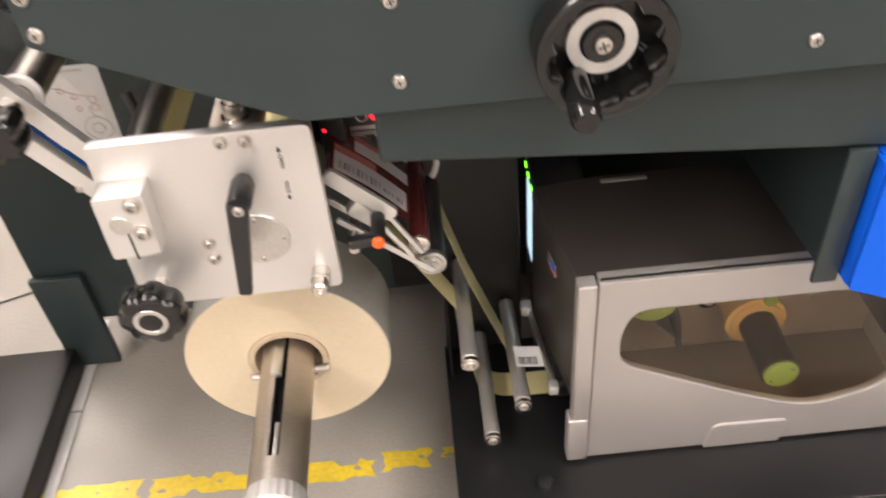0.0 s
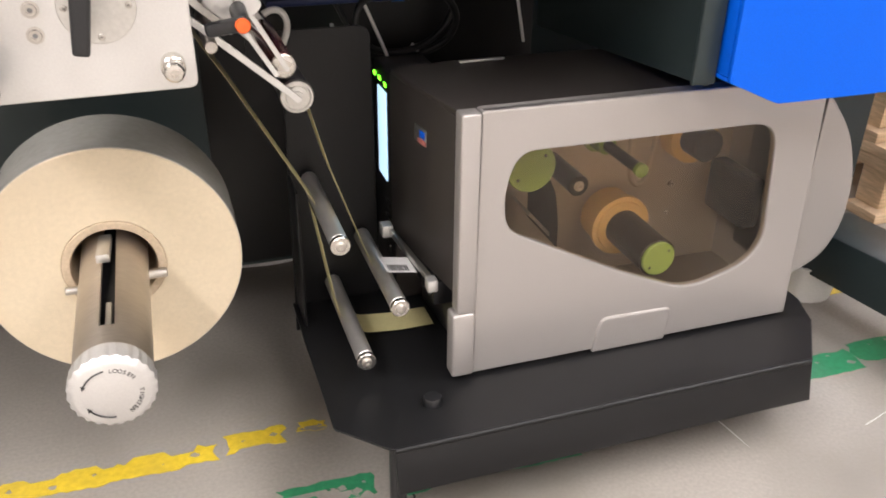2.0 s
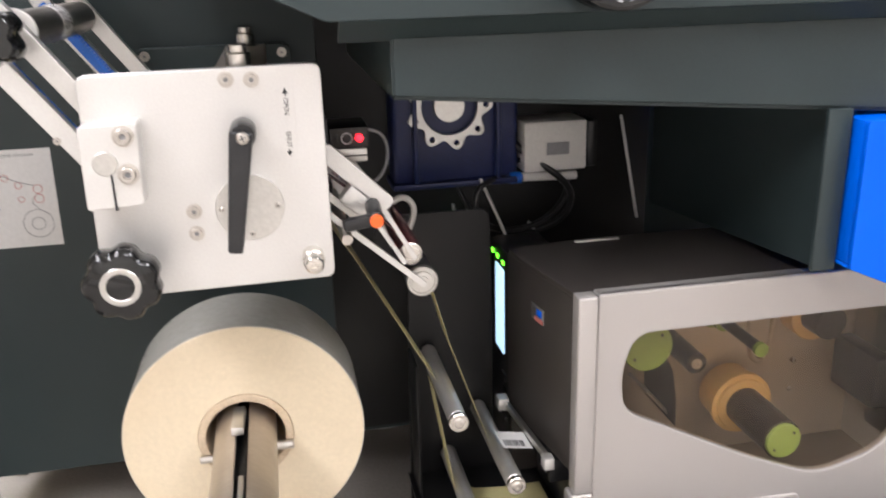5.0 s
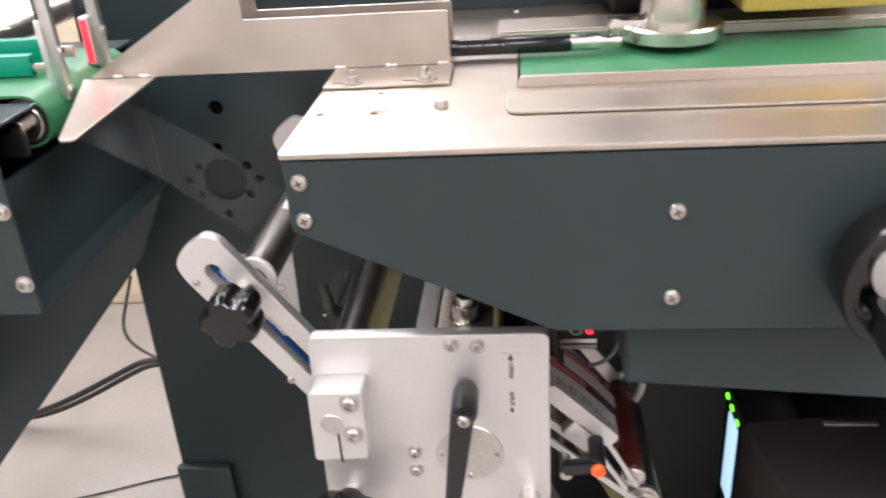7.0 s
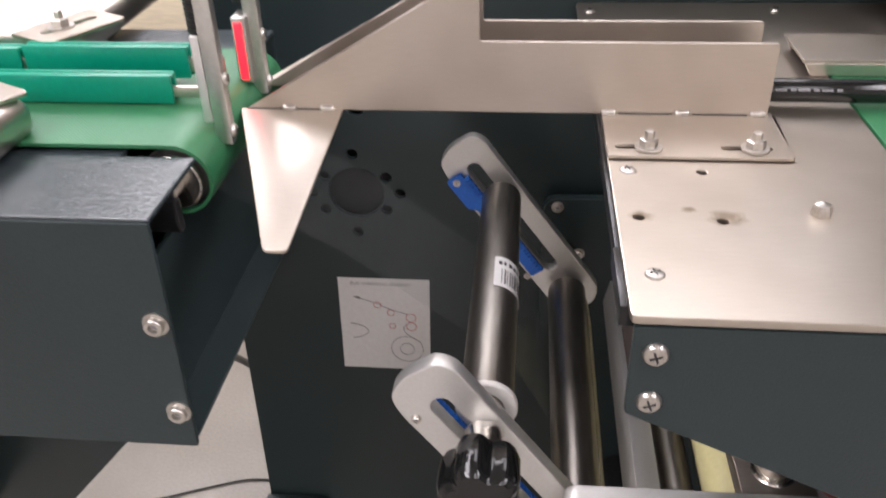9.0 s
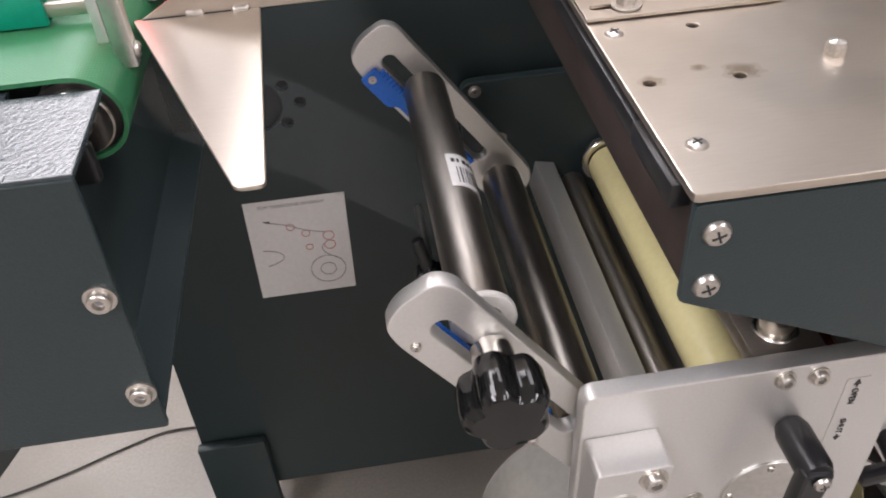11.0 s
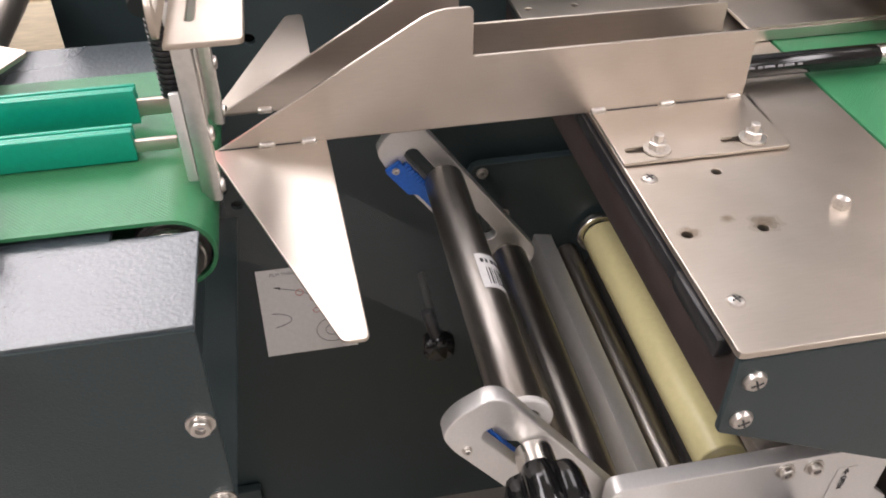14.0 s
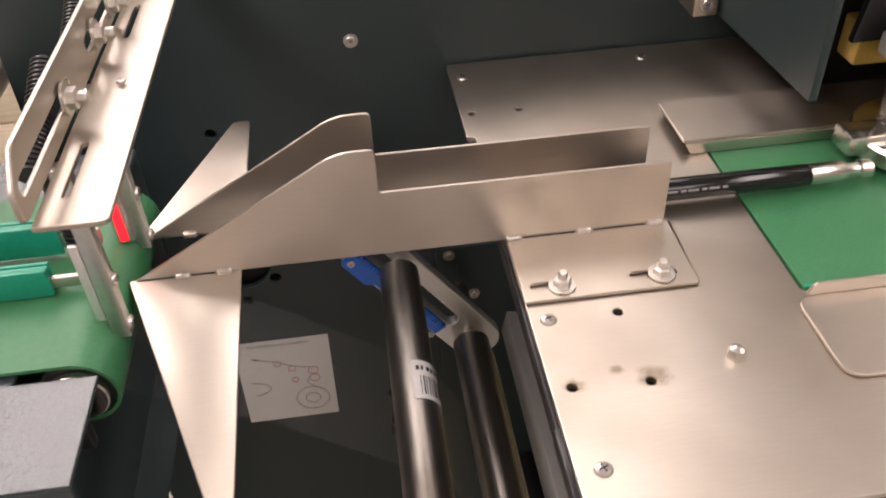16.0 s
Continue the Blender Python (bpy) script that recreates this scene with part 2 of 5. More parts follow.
def lathe(profile, p, q, seg=40):
    """Profile of (radius, height) turned about the axis from p towards q."""
    bm = bmesh.new()
    rings = []
    for r, h in profile:
        rings.append([bm.verts.new((r * math.cos(2 * math.pi * i / seg), r * math.sin(2 * math.pi * i / seg), h)) for i in range(seg)])
    for a, b in zip(rings, rings[1:]):
        for i in range(seg):
            bm.faces.new((a[i], a[(i + 1) % seg], b[(i + 1) % seg], b[i]))
    if profile[0] != profile[-1]:
        if profile[0][0] > 0:
            bm.faces.new(rings[0][::-1])
        if profile[-1][0] > 0:
            bm.faces.new(rings[-1])
    bmesh.ops.recalc_face_normals(bm, faces=bm.faces[:])
    me = finish(bm)
    me.transform(along(p, q))
    return me


def rod(p, q, r, bevel=0.0008, seg=32):
    h = (Vector(q) - Vector(p)).length
    return lathe([(r - bevel, 0), (r, bevel), (r, h - bevel), (r - bevel, h)], p, q, seg)


def pipe(p, q, r, inner, seg=48):
    h = (Vector(q) - Vector(p)).length
    b = 0.0008
    return lathe([(inner, b), (inner + b, 0), (r - b, 0), (r, b), (r, h - b), (r - b, h), (inner + b, h), (inner, h - b), (inner, b)], p, q, seg)


def disc(cx, cy, r, n=28):
    return [(cx + r * math.cos(2 * math.pi * i / n), cy + r * math.sin(2 * math.pi * i / n)) for i in range(n)]


def slot(ax, ay, bx, by, r, n=10):
    t = math.atan2(by - ay, bx - ax)
    return [(bx + r * math.cos(t - math.pi / 2 + math.pi * i / n), by + r * math.sin(t - math.pi / 2 + math.pi * i / n)) for i in range(n + 1)] + \
           [(ax + r * math.cos(t + math.pi / 2 + math.pi * i / n), ay + r * math.sin(t + math.pi / 2 + math.pi * i / n)) for i in range(n + 1)]


def rounded(pts, r, n=5):
    out = []
    k = len(pts)
    for i in range(k):
        a, b, c = Vector(pts[i - 1]), Vector(pts[i]), Vector(pts[(i + 1) % k])
        rr = r[i] if isinstance(r, (list, tuple)) else r
        d = min(rr, 0.45 * (a - b).length, 0.45 * (c - b).length)
        p, q = b + (a - b).normalized() * d, b + (c - b).normalized() * d
        for j in range(n + 1):
            t = j / n
            out.append(tuple((1 - t) ** 2 * p + 2 * t * (1 - t) * b + t * t * q))
    return out


def sheet(outer, thick, place=XY, holes=(), bevel=0.0006, at=0.0):
    """A flat plate with holes, cut from an outline; `at` shifts it along its normal."""
    cu = bpy.data.curves.new("outline", "CURVE")
    cu.dimensions, cu.fill_mode = "2D", "BOTH"
    cu.extrude, cu.bevel_depth, cu.bevel_resolution = max(1e-5, thick / 2 - bevel), bevel, 1
    cu.offset = -bevel
    for loop in (outer, *holes):
        sp = cu.splines.new("POLY")
        sp.points.add(len(loop) - 1)
        for v, (x, y) in zip(sp.points, loop):
            v.co = (x, y, 0, 1)
        sp.use_cyclic_u = True
    ob = new("outline", cu)
    me = bpy.data.meshes.new_from_object(ob.evaluated_get(bpy.context.evaluated_depsgraph_get()))
    bpy.data.objects.remove(ob)
    bpy.data.curves.remove(cu)
    me.materials.clear()
    for p in me.polygons:
        p.use_smooth = True
    me.set_sharp_from_angle(angle=radians(30))
    me.transform(place @ Matrix.Translation((0, 0, at)))
    return me


def cable(points, r, res=6):
    cu = bpy.data.curves.new("cable", "CURVE")
    cu.dimensions, cu.bevel_depth, cu.bevel_resolution, cu.resolution_u = "3D", r, 3, res
    sp = cu.splines.new("NURBS")
    sp.points.add(len(points) - 1)
    for v, co in zip(sp.points, points):
        v.co = (*co, 1)
    sp.use_endpoint_u, sp.order_u = True, 3
    cu.use_fill_caps = True
    ob = new("cable", cu)
    me = bpy.data.meshes.new_from_object(ob.evaluated_get(bpy.context.evaluated_depsgraph_get()))
    bpy.data.objects.remove(ob)
    bpy.data.curves.remove(cu)
    for p in me.polygons:
        p.use_smooth = True
    return me


def strip(path, y0, y1, thick=0.0004):
    """A web that follows a path of (x, z), as wide as from y0 to y1."""
    bm = bmesh.new()
    rows = []
    for i, (x, z) in enumerate(path):
        a, b = Vector(path[max(0, i - 1)]), Vector(path[min(len(path) - 1, i + 1)])
        d = (b - a).normalized()
        nx, nz = -d.y * thick / 2, d.x * thick / 2
        rows.append([bm.verts.new(v) for v in ((x + nx, y0, z + nz), (x + nx, y1, z + nz), (x - nx, y1, z - nz), (x - nx, y0, z - nz))])
    for a, b in zip(rows, rows[1:]):
        for i in range(4):
            bm.faces.new((a[i], b[i], b[(i + 1) % 4], a[(i + 1) % 4]))
    bm.faces.new(rows[0])
    bm.faces.new(rows[-1][::-1])
    bmesh.ops.recalc_face_normals(bm, faces=bm.faces[:])
    return finish(bm, 50)


def joined(*meshes):
    bm = bmesh.new()
    for me in meshes:
        bm.from_mesh(me)
    return finish(bm)


def text_mesh(words, size, place, thick=0.0002):
    cu = bpy.data.curves.new("words", "FONT")
    cu.body, cu.size, cu.align_x, cu.align_y, cu.extrude = words, size, "CENTER", "CENTER", thick
    ob = new("words", cu)
    me = bpy.data.meshes.new_from_object(ob.evaluated_get(bpy.context.evaluated_depsgraph_get()))
    bpy.data.objects.remove(ob)
    me.materials.clear()
    me.transform(place)
    return me


def centred(me):
    lo = Vector([min(v.co[i] for v in me.vertices) for i in range(3)])
    hi = Vector([max(v.co[i] for v in me.vertices) for i in range(3)])
    return (lo + hi) / 2


def solid(name, me, mat, label="", category="", group="", kind=""):
    """A thing or piece of the setting that is one mesh."""
    c = centred(me)
    me.transform(Matrix.Translation(-c))
    me.name = name
    me.materials.clear()
    me.materials.append(mat)
    ob = new(name, me)
    ob.location = c
    return tagged(ob, label, category, group, kind)


def thing(name, base, label, category, group="", kind=""):
    ob = new(name)
    ob.empty_display_size = 0.02
    ob.location = base
    return tagged(ob, label, category, group, kind)


def root_of(ob):
    v = Vector(ob.location)
    while ob.parent:
        ob = ob.parent
        v = v + ob.location
    return v


def part(name, me, mat, parent, label=""):
    ob = solid(name, me, mat)
    ob.location = ob.location - root_of(parent)
    ob.parent = parent
    return tagged(ob, label)


def screw(p, n, r=0.006, kind="cross", name="screw", parent=None, label=""):
    """A screw head at p that faces along n: cross recess, hex socket or hex nut."""
    q = Vector(p) + Vector(n)
    if kind == "cross":
        me = lathe([(r, 0), (r, r * 0.16), (r * 0.82, r * 0.42), (r * 0.4, r * 0.55), (0.0001, r * 0.58)], p, q, 20)
        bars = [moved(box(-r * 0.50, r * 0.50, -r * 0.085, r * 0.085, r * 0.42, r * 0.61, 0), along(p, q) @ pose(0, 0, 0, 0, 0, a)) for a in (20, 110)]
        head = part(name, me, ZINC, parent, label) if parent else solid(name, me, ZINC, label, "screw")
        part("recess", joined(*bars), INK, head)
    elif kind == "socket":
        me = joined(lathe([(r * 1.35, 0), (r * 1.35, r * 0.2), (r * 1.0, r * 0.22), (r, r * 0.8), (r * 0.9, r * 0.92), (r * 0.52, r * 0.92), (r * 0.5, r * 0.45), (0.0001, r * 0.45)], p, q, 24))
        head = part(name, me, ZINC, parent, label) if parent else solid(name, me, ZINC, label, "screw")
        part("recess", lathe([(r * 0.42, r * 0.46), (r * 0.40, r * 0.5), (0.0001, r * 0.5)], p, q, 6), GREY_INK, head)
    else:
        me = joined(lathe([(r * 1.5, 0), (r * 1.5, r * 0.22), (r * 1.2, r * 0.24)], p, q, 24), lathe([(r, r * 0.24), (r, r), (r * 0.85, r * 1.1), (r * 0.55, r * 1.1), (r * 0.55, r * 1.9), (r * 0.45, r * 2.0)], p, q, 6))
        head = part(name, me, ZINC, parent, label) if parent else solid(name, me, ZINC, label, "screw")
    return head

# ---- the hall ----
solid("floor", box(-7, 8, -5, 7, -0.2, 0, 0), FLOOR, "worn grey concrete hall floor with stains", "floor", kind="structure")
solid("wall_north", box(-7, 8, 7, 7.2, 0, 4.2, 0), WALL, "painted hall wall", "wall", kind="structure")
solid("wall_south", box(-7, 8, -5.2, -5, 0, 4.2, 0), WALL, "painted hall wall", "wall", kind="structure")
solid("wall_west", box(-7.2, -7, -5, 7, 0, 4.2, 0), WALL, "painted hall wall", "wall", kind="structure")
solid("wall_east", box(8, 8.2, -5, 7, 0, 4.2, 0), WALL, "painted hall wall", "wall", kind="structure")
solid("ceiling", box(-7, 8, -5, 7, 4.2, 4.4, 0), CEIL, "pale hall ceiling", "ceiling", kind="structure")
lum = thing("ceiling_light", (LAMPS[0][0], LAMPS[0][1], LAMP_Z), "long white ceiling light hung over the hall", "lamp", "hall lights")
lx, ly = LAMPS[0]
part("housing", box(lx - 0.54, lx + 0.54, ly - 1.14, ly + 1.14, LAMP_Z - 0.06, LAMP_Z, 0.01), WHITE, lum)
part("diffuser", box(lx - 0.5, lx + 0.5, ly - 1.1, ly + 1.1, LAMP_Z - 0.075, LAMP_Z - 0.062, 0.004), LAMP_GLOW, lum)
for sx in (-0.6, 0.6):
    part("hanger", rod((lx, ly + sx, LAMP_Z), (lx, ly + sx, 4.2), 0.004), ZINC, lum)
for lx, ly in LAMPS[1:]:
    copy_thing(lum, pose(lx, ly, LAMP_Z))


def ragged(x0, x1, y0, y1, rng, n=14):
    """A torn length of tape: a wandering edge with bites and tongues, and frayed ends."""
    def edge(y, into):
        out, drift, i = [], 0.0, 0
        while i <= n:
            drift = 0.7 * drift + rng.uniform(-0.0022, 0.0022)
            bite = rng.choice((0, 0, 0, 0, 0.006, 0.011)) * rng.uniform(0.4, 1.0)
            for k in range(rng.randint(1, 4)):
                if i <= n:
                    out.append((x0 + (x1 - x0) * min(1, (i + rng.uniform(0, 0.5)) / n), y + into * (bite + abs(drift)) + rng.uniform(-0.0009, 0.0009)))
                i += 1
        return out
    h = y1 - y0
    left = [(x0 + rng.uniform(-0.004, 0.008), y1 - h * k / 4) for k in (1, 2, 3)]
    right = [(x1 + rng.uniform(-0.008, 0.004), y0 + h * k / 4) for k in (1, 2, 3)]
    return edge(y0, 1) + right + edge(y1, -1)[::-1] + left


rng = random.Random(4)
def flakes(x0, x1, y0, y1, rng, n):
    """Worn-through patches inside a length of tape."""
    out = []
    for i in range(n):
        cx, cy, r = x0 + (x1 - x0) * (i + rng.uniform(0.25, 0.75)) / n, rng.uniform(y0 + 0.010, y1 - 0.010), rng.uniform(0.0014, 0.0055)
        out.append([(cx + r * rng.uniform(0.6, 1.6) * math.cos(a), cy + r * rng.uniform(0.5, 1.2) * math.sin(a)) for a in [2 * math.pi * k / 9 for k in range(9)]])
    return out


tape = thing("floor_marking", (0.1, 0.18, 0), "worn yellow tape line on the concrete floor", "floor marking")
for x0, x1, y0, y1 in ((-0.75, -0.20, 0.150, 0.190), (-0.19, 0.145, 0.152, 0.190), (0.152, 0.226, 0.160, 0.196), (0.242, 0.276, 0.170, 0.194)):
    part("tape_piece", sheet(ragged(x0, x1, y0, y1, rng, max(5, int((x1 - x0) * 130))), 0.0008, XY, flakes(x0, x1, y0, y1, rng, max(2, int((x1 - x0) * 24))), bevel=0.0001, at=0.0006), YELLOW, tape)
green_tape = thing("floor_marking", (0.6, 0.06, 0), "green tape line on the concrete floor", "floor marking")
for x0, x1, y0, y1 in ((0.20, 0.31, 0.045, 0.082), (0.34, 0.56, 0.03, 0.065), (0.86, 1.02, 0.068, 0.118), (1.025, 1.40, 0.075, 0.13)):
    part("tape_piece", sheet(ragged(x0, x1, y0, y1, rng, 22), 0.0008, XY, flakes(x0, x1, y0, y1, rng, 7), bevel=0.0001, at=0.0006), GREEN_TAPE, green_tape)
tape2 = thing("floor_marking", (1.1, 0.26, 0), "short worn yellow tape on the floor", "floor marking")
part("tape_piece", sheet(ragged(0.98, 1.14, 0.24, 0.275, rng, 8), 0.0008, XY, bevel=0.0001, at=0.0006), YELLOW, tape2)

for x0, y0, x1, y1, w in ((0.752, 0.048, 0.762, -0.02, 0.0016), (0.40, -0.06, 0.47, -0.065, 0.001), (0.02, 0.02, 0.05, 0.09, 0.0009), (0.93, -0.03, 1.0, -0.01, 0.001)):
    a = math.atan2(y1 - y0, x1 - x0)
    d = [(x0 - w * math.sin(a), y0 + w * math.cos(a)), (x0, y0), (x1, y1), ((x0 + x1) / 2 - w * math.sin(a), (y0 + y1) / 2 + w * math.cos(a))]
    solid("floor_scratch", sheet(d, 0.0003, XY, bevel=0.00005, at=0.0003), PAPER, "pale scratch in the concrete floor", "scratch", "floor scratches")

crack = random.Random(8)
left = [(0.345 + crack.uniform(-0.002, 0.002), 0.10 - 0.012 * i) for i in range(12)]
solid("floor_crack", sheet(left + [(x + crack.uniform(0.0015, 0.0055), y) for x, y in left[::-1]], 0.0004, XY, bevel=0.00005, at=0.0004), RUBBER, "dark broken joint in the concrete floor", "crack")

# ---- machine frame: back panel, base and table beam ----
frame_thing = thing("labelling_machine_frame", (0.3, 0.45, 0), "dark anthracite powder-coated steel labelling machine frame", "machine frame")
holes = [disc(-0.212, 0.650, 0.028)] + [disc(x, z, 0.0055, 16) for x, z in ((-0.213, 0.693), (-0.181, 0.668), (-0.168, 0.650), (-0.182, 0.631), (-0.214, 0.605), (-0.245, 0.631), (-0.257, 0.650), (-0.243, 0.668))]
holes += [disc(-0.209, 0.797, 0.005, 16), disc(-0.206, 0.742, 0.009, 16)]
part("back_panel", sheet([(-0.364, 0.098), (1.3, 0.098), (1.3, 0.945), (-0.350, 0.945)], 0.006, XZ, holes, at=-0.443), PAINT, frame_thing)
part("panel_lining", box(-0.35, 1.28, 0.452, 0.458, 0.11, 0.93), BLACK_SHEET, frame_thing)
# added black sheet over the painted panel, stands in for the shade of the enclosed interior
part("rear_shade_sheet", box(0.19, 0.645, 0.4355, 0.4395, 0.105, 0.70), BLACK_SHEET, frame_thing)
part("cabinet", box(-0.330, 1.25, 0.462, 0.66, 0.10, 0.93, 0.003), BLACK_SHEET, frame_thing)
part("rear_skirt", box(-0.30, 1.2, 0.655, 0.66, 0.0, 0.10, 0.001), BLACK_SHEET, frame_thing)
part("rear_foot", box(0.9, 0.98, 0.385, 0.52, 0.0, 0.2, 0.004), PAINT, frame_thing)
screw((-0.082, 0.44, 0.87), (0, -1, 0), 0.0044, "socket", parent=frame_thing)
# table beam
beam = thing("table_beam", (0.4, 0.1, 0.7), "dark anthracite table beam with slanted lower end", "machine beam")
face = [(0.002, 0.836), (0.002, 0.787), (0.178, 0.706), (0.95, 0.706), (0.95, 0.836)]
part("front_panel", sheet(rounded(face, 0.002, 2), 0.004, XZ, at=-0.002), PAINT, beam)
part("underside", sheet([(0.0005, 0.7055), (0.004, 0.7075), (0.031, 0.6905), (0.0285, 0.6880)], 0.76, YZ, bevel=0.0003, at=0.568), PAINT, beam, "slanted folded underside")
part("recess_panel", sheet([(0.231, 0.645), (0.95, 0.588), (0.95, 0.690), (0.231, 0.690)], 0.004, XZ, at=-0.027), PAINT, beam)
part("recess_end", box(0.229, 0.233, 0.027, 0.43, 0.645, 0.69, 0.0008), PAINT, beam)
part("recess_floor", moved(box(0, 0.72, 0.029, 0.43, -0.004, 0, 0.0008), Matrix.Translation((0.231, 0, 0.645)) @ pose(0, 0, 0, 0, 4.53, 0)), PAINT, beam)
part("end_strip", box(0.006, 0.018, 0.006, 0.43, 0.787, 0.836, 0.001), BROWN, beam, "dark brown end strip under the steel plate")
part("edge_channel", box(-0.0015, 0.0052, 0.034, 0.40, 0.8262, 0.8355, 0.0008), BLACK, beam, "black channel under the plate edge")
part("edge_tab", box(-0.0030, 0.0058, 0.0125, 0.060, 0.8262, 0.8372, 0.0008), BLACK, beam, "black tab at the beam corner")
part("core_block", box(0.02, 0.94, 0.03, 0.43, 0.800, 0.836, 0), BLACK_SHEET, beam)
for x, z in ((0.012, 0.822), (0.012, 0.795), (0.254, 0.795), (0.254, 0.732), (0.56, 0.795), (0.56, 0.732)):
    screw((x, 0.0, z), (0, -1, 0), 0.0058, "cross", parent=beam)
# stainless table plate
plate = thing("table_plate", (0.1, 0.2, 0.838), "brushed stainless steel table plate with screws and holes", "table plate")
outline = rounded([(0.0, -0.001), (0.95, -0.001), (0.95, 0.128), (0.154, 0.128), (0.154, 0.280), (0.95, 0.280), (0.95, 0.4375), (-0.006, 0.4375), (-0.006, 0.322), (0.0, 0.322)], 0.003, 2)
small = [disc(x, y, 0.0028, 14) for x, y in ((0.049, 0.129), (0.011, 0.080), (0.051, 0.078), (-0.001 + 0.004, 0.355), (0.039, 0.355))]
part("plate", sheet(outline, 0.004, XY, small, at=0.840), STEEL, plate)
for x, y in ((0.013, 0.030), (0.010, 0.129), (0.004, 0.412), (0.153, 0.417)):
    screw((x, y, 0.8412), (0, 0, 1), 0.0047, "cross", parent=plate)
part("cap_nut", lathe([(0.0052, 0), (0.0052, 0.003), (0.0040, 0.0056), (0.0015, 0.0068), (0.0001, 0.0070)], (0.099, 0.087, 0.842), (0.099, 0.087, 1), 6), ZINC, plate)
def smudge(cx, cy, r, seed):
    """A faint oily mark: thin films that overlap towards its middle."""
    q = random.Random(seed)
    wob = [q.uniform(0.7, 1.15) for k in range(18)]
    g = thing("oil_smudge", (cx, cy, 0.8422), "faint dark oily smudge on the steel plate", "stain", "plate smudges")
    for i, f in enumerate((1.0, 0.72, 0.42)):
        loop = [(cx + r * f * (w + q.uniform(-0.1, 0.1)) * math.cos(2 * math.pi * k / 18), cy + 0.8 * r * f * (w + q.uniform(-0.1, 0.1)) * math.sin(2 * math.pi * k / 18)) for k, w in enumerate(wob)]
        bm = bmesh.new()
        bm.faces.new([bm.verts.new((x, y, 0.8423 + i * 0.0002)) for x, y in rounded(loop, 0.004, 3)])
        part("oil_film", finish(bm), SMUDGE, g).visible_shadow = False


smudge(0.053, 0.081, 0.0105, 1)
smudge(0.012, 0.081, 0.0065, 2)
smudge(0.036, 0.088, 0.0045, 3)
# right-hand belt
belt2 = thing("conveyor_belt", (0.55, 0.2, 0.83), "flat green conveyor belt set into the steel table", "conveyor belt")
part("belt", sheet([(0.156, 0.130), (0.95, 0.130), (0.95, 0.278), (0.156, 0.278)], 0.003, XY, bevel=0.0005, at=0.8405), BELT, belt2)
for ya in (0.1305, 0.2755):
    part("sealed_edge", box(0.157, 0.95, ya, ya + 0.002, 0.8421, 0.8424, 0), TEAL, belt2, "lighter green sealed belt edge")


def paddle(y0, y1, x0, x1, fold):
    """A folded stainless side guide beside the belt; `fold` is the y of its upturned lip."""
    g = thing("side_guide", (x0, (y0 + y1) / 2, 0.843), "folded stainless steel side guide on the table", "guide rail", "belt side guides")
    lip = y1 if fold > 0 else y0
    part("base", sheet(rounded([(x0, y0), (x1, y0), (x1, y1), (x0, y1)], [0.012, 0.002, 0.002, 0.012]), 0.002, XY, at=0.8436), STEEL, g)
    part("lip", sheet(rounded([(x0 + 0.006, 0.8446), (x1, 0.8446), (x1, 0.853), (x0 + 0.010, 0.853)], 0.003), 0.002, XZ, at=-lip), STEEL_X, g)
    return g


paddle(0.062, 0.122, 0.146, 0.95, 1)
rear = thing("side_guide", (0.136, 0.3, 0.843), "stainless steel side guide with a downturned lip beside the belt", "guide rail", "belt side guides")
part("base", sheet(rounded([(0.136, 0.272), (0.95, 0.272), (0.95, 0.326), (0.136, 0.326)], [0.002, 0.002, 0.002, 0.003]), 0.002, XY, at=0.852), STEEL, rear)
part("lip", sheet(rounded([(0.142, 0.8425), (0.95, 0.8425), (0.95, 0.851), (0.137, 0.851)], 0.0015), 0.002, XZ, at=-0.2715), STEEL_X, rear)
part("rear_lip", sheet([(0.142, 0.8425), (0.95, 0.8425), (0.95, 0.851), (0.138, 0.851)], 0.002, XZ, at=-0.3245), STEEL_X, rear)


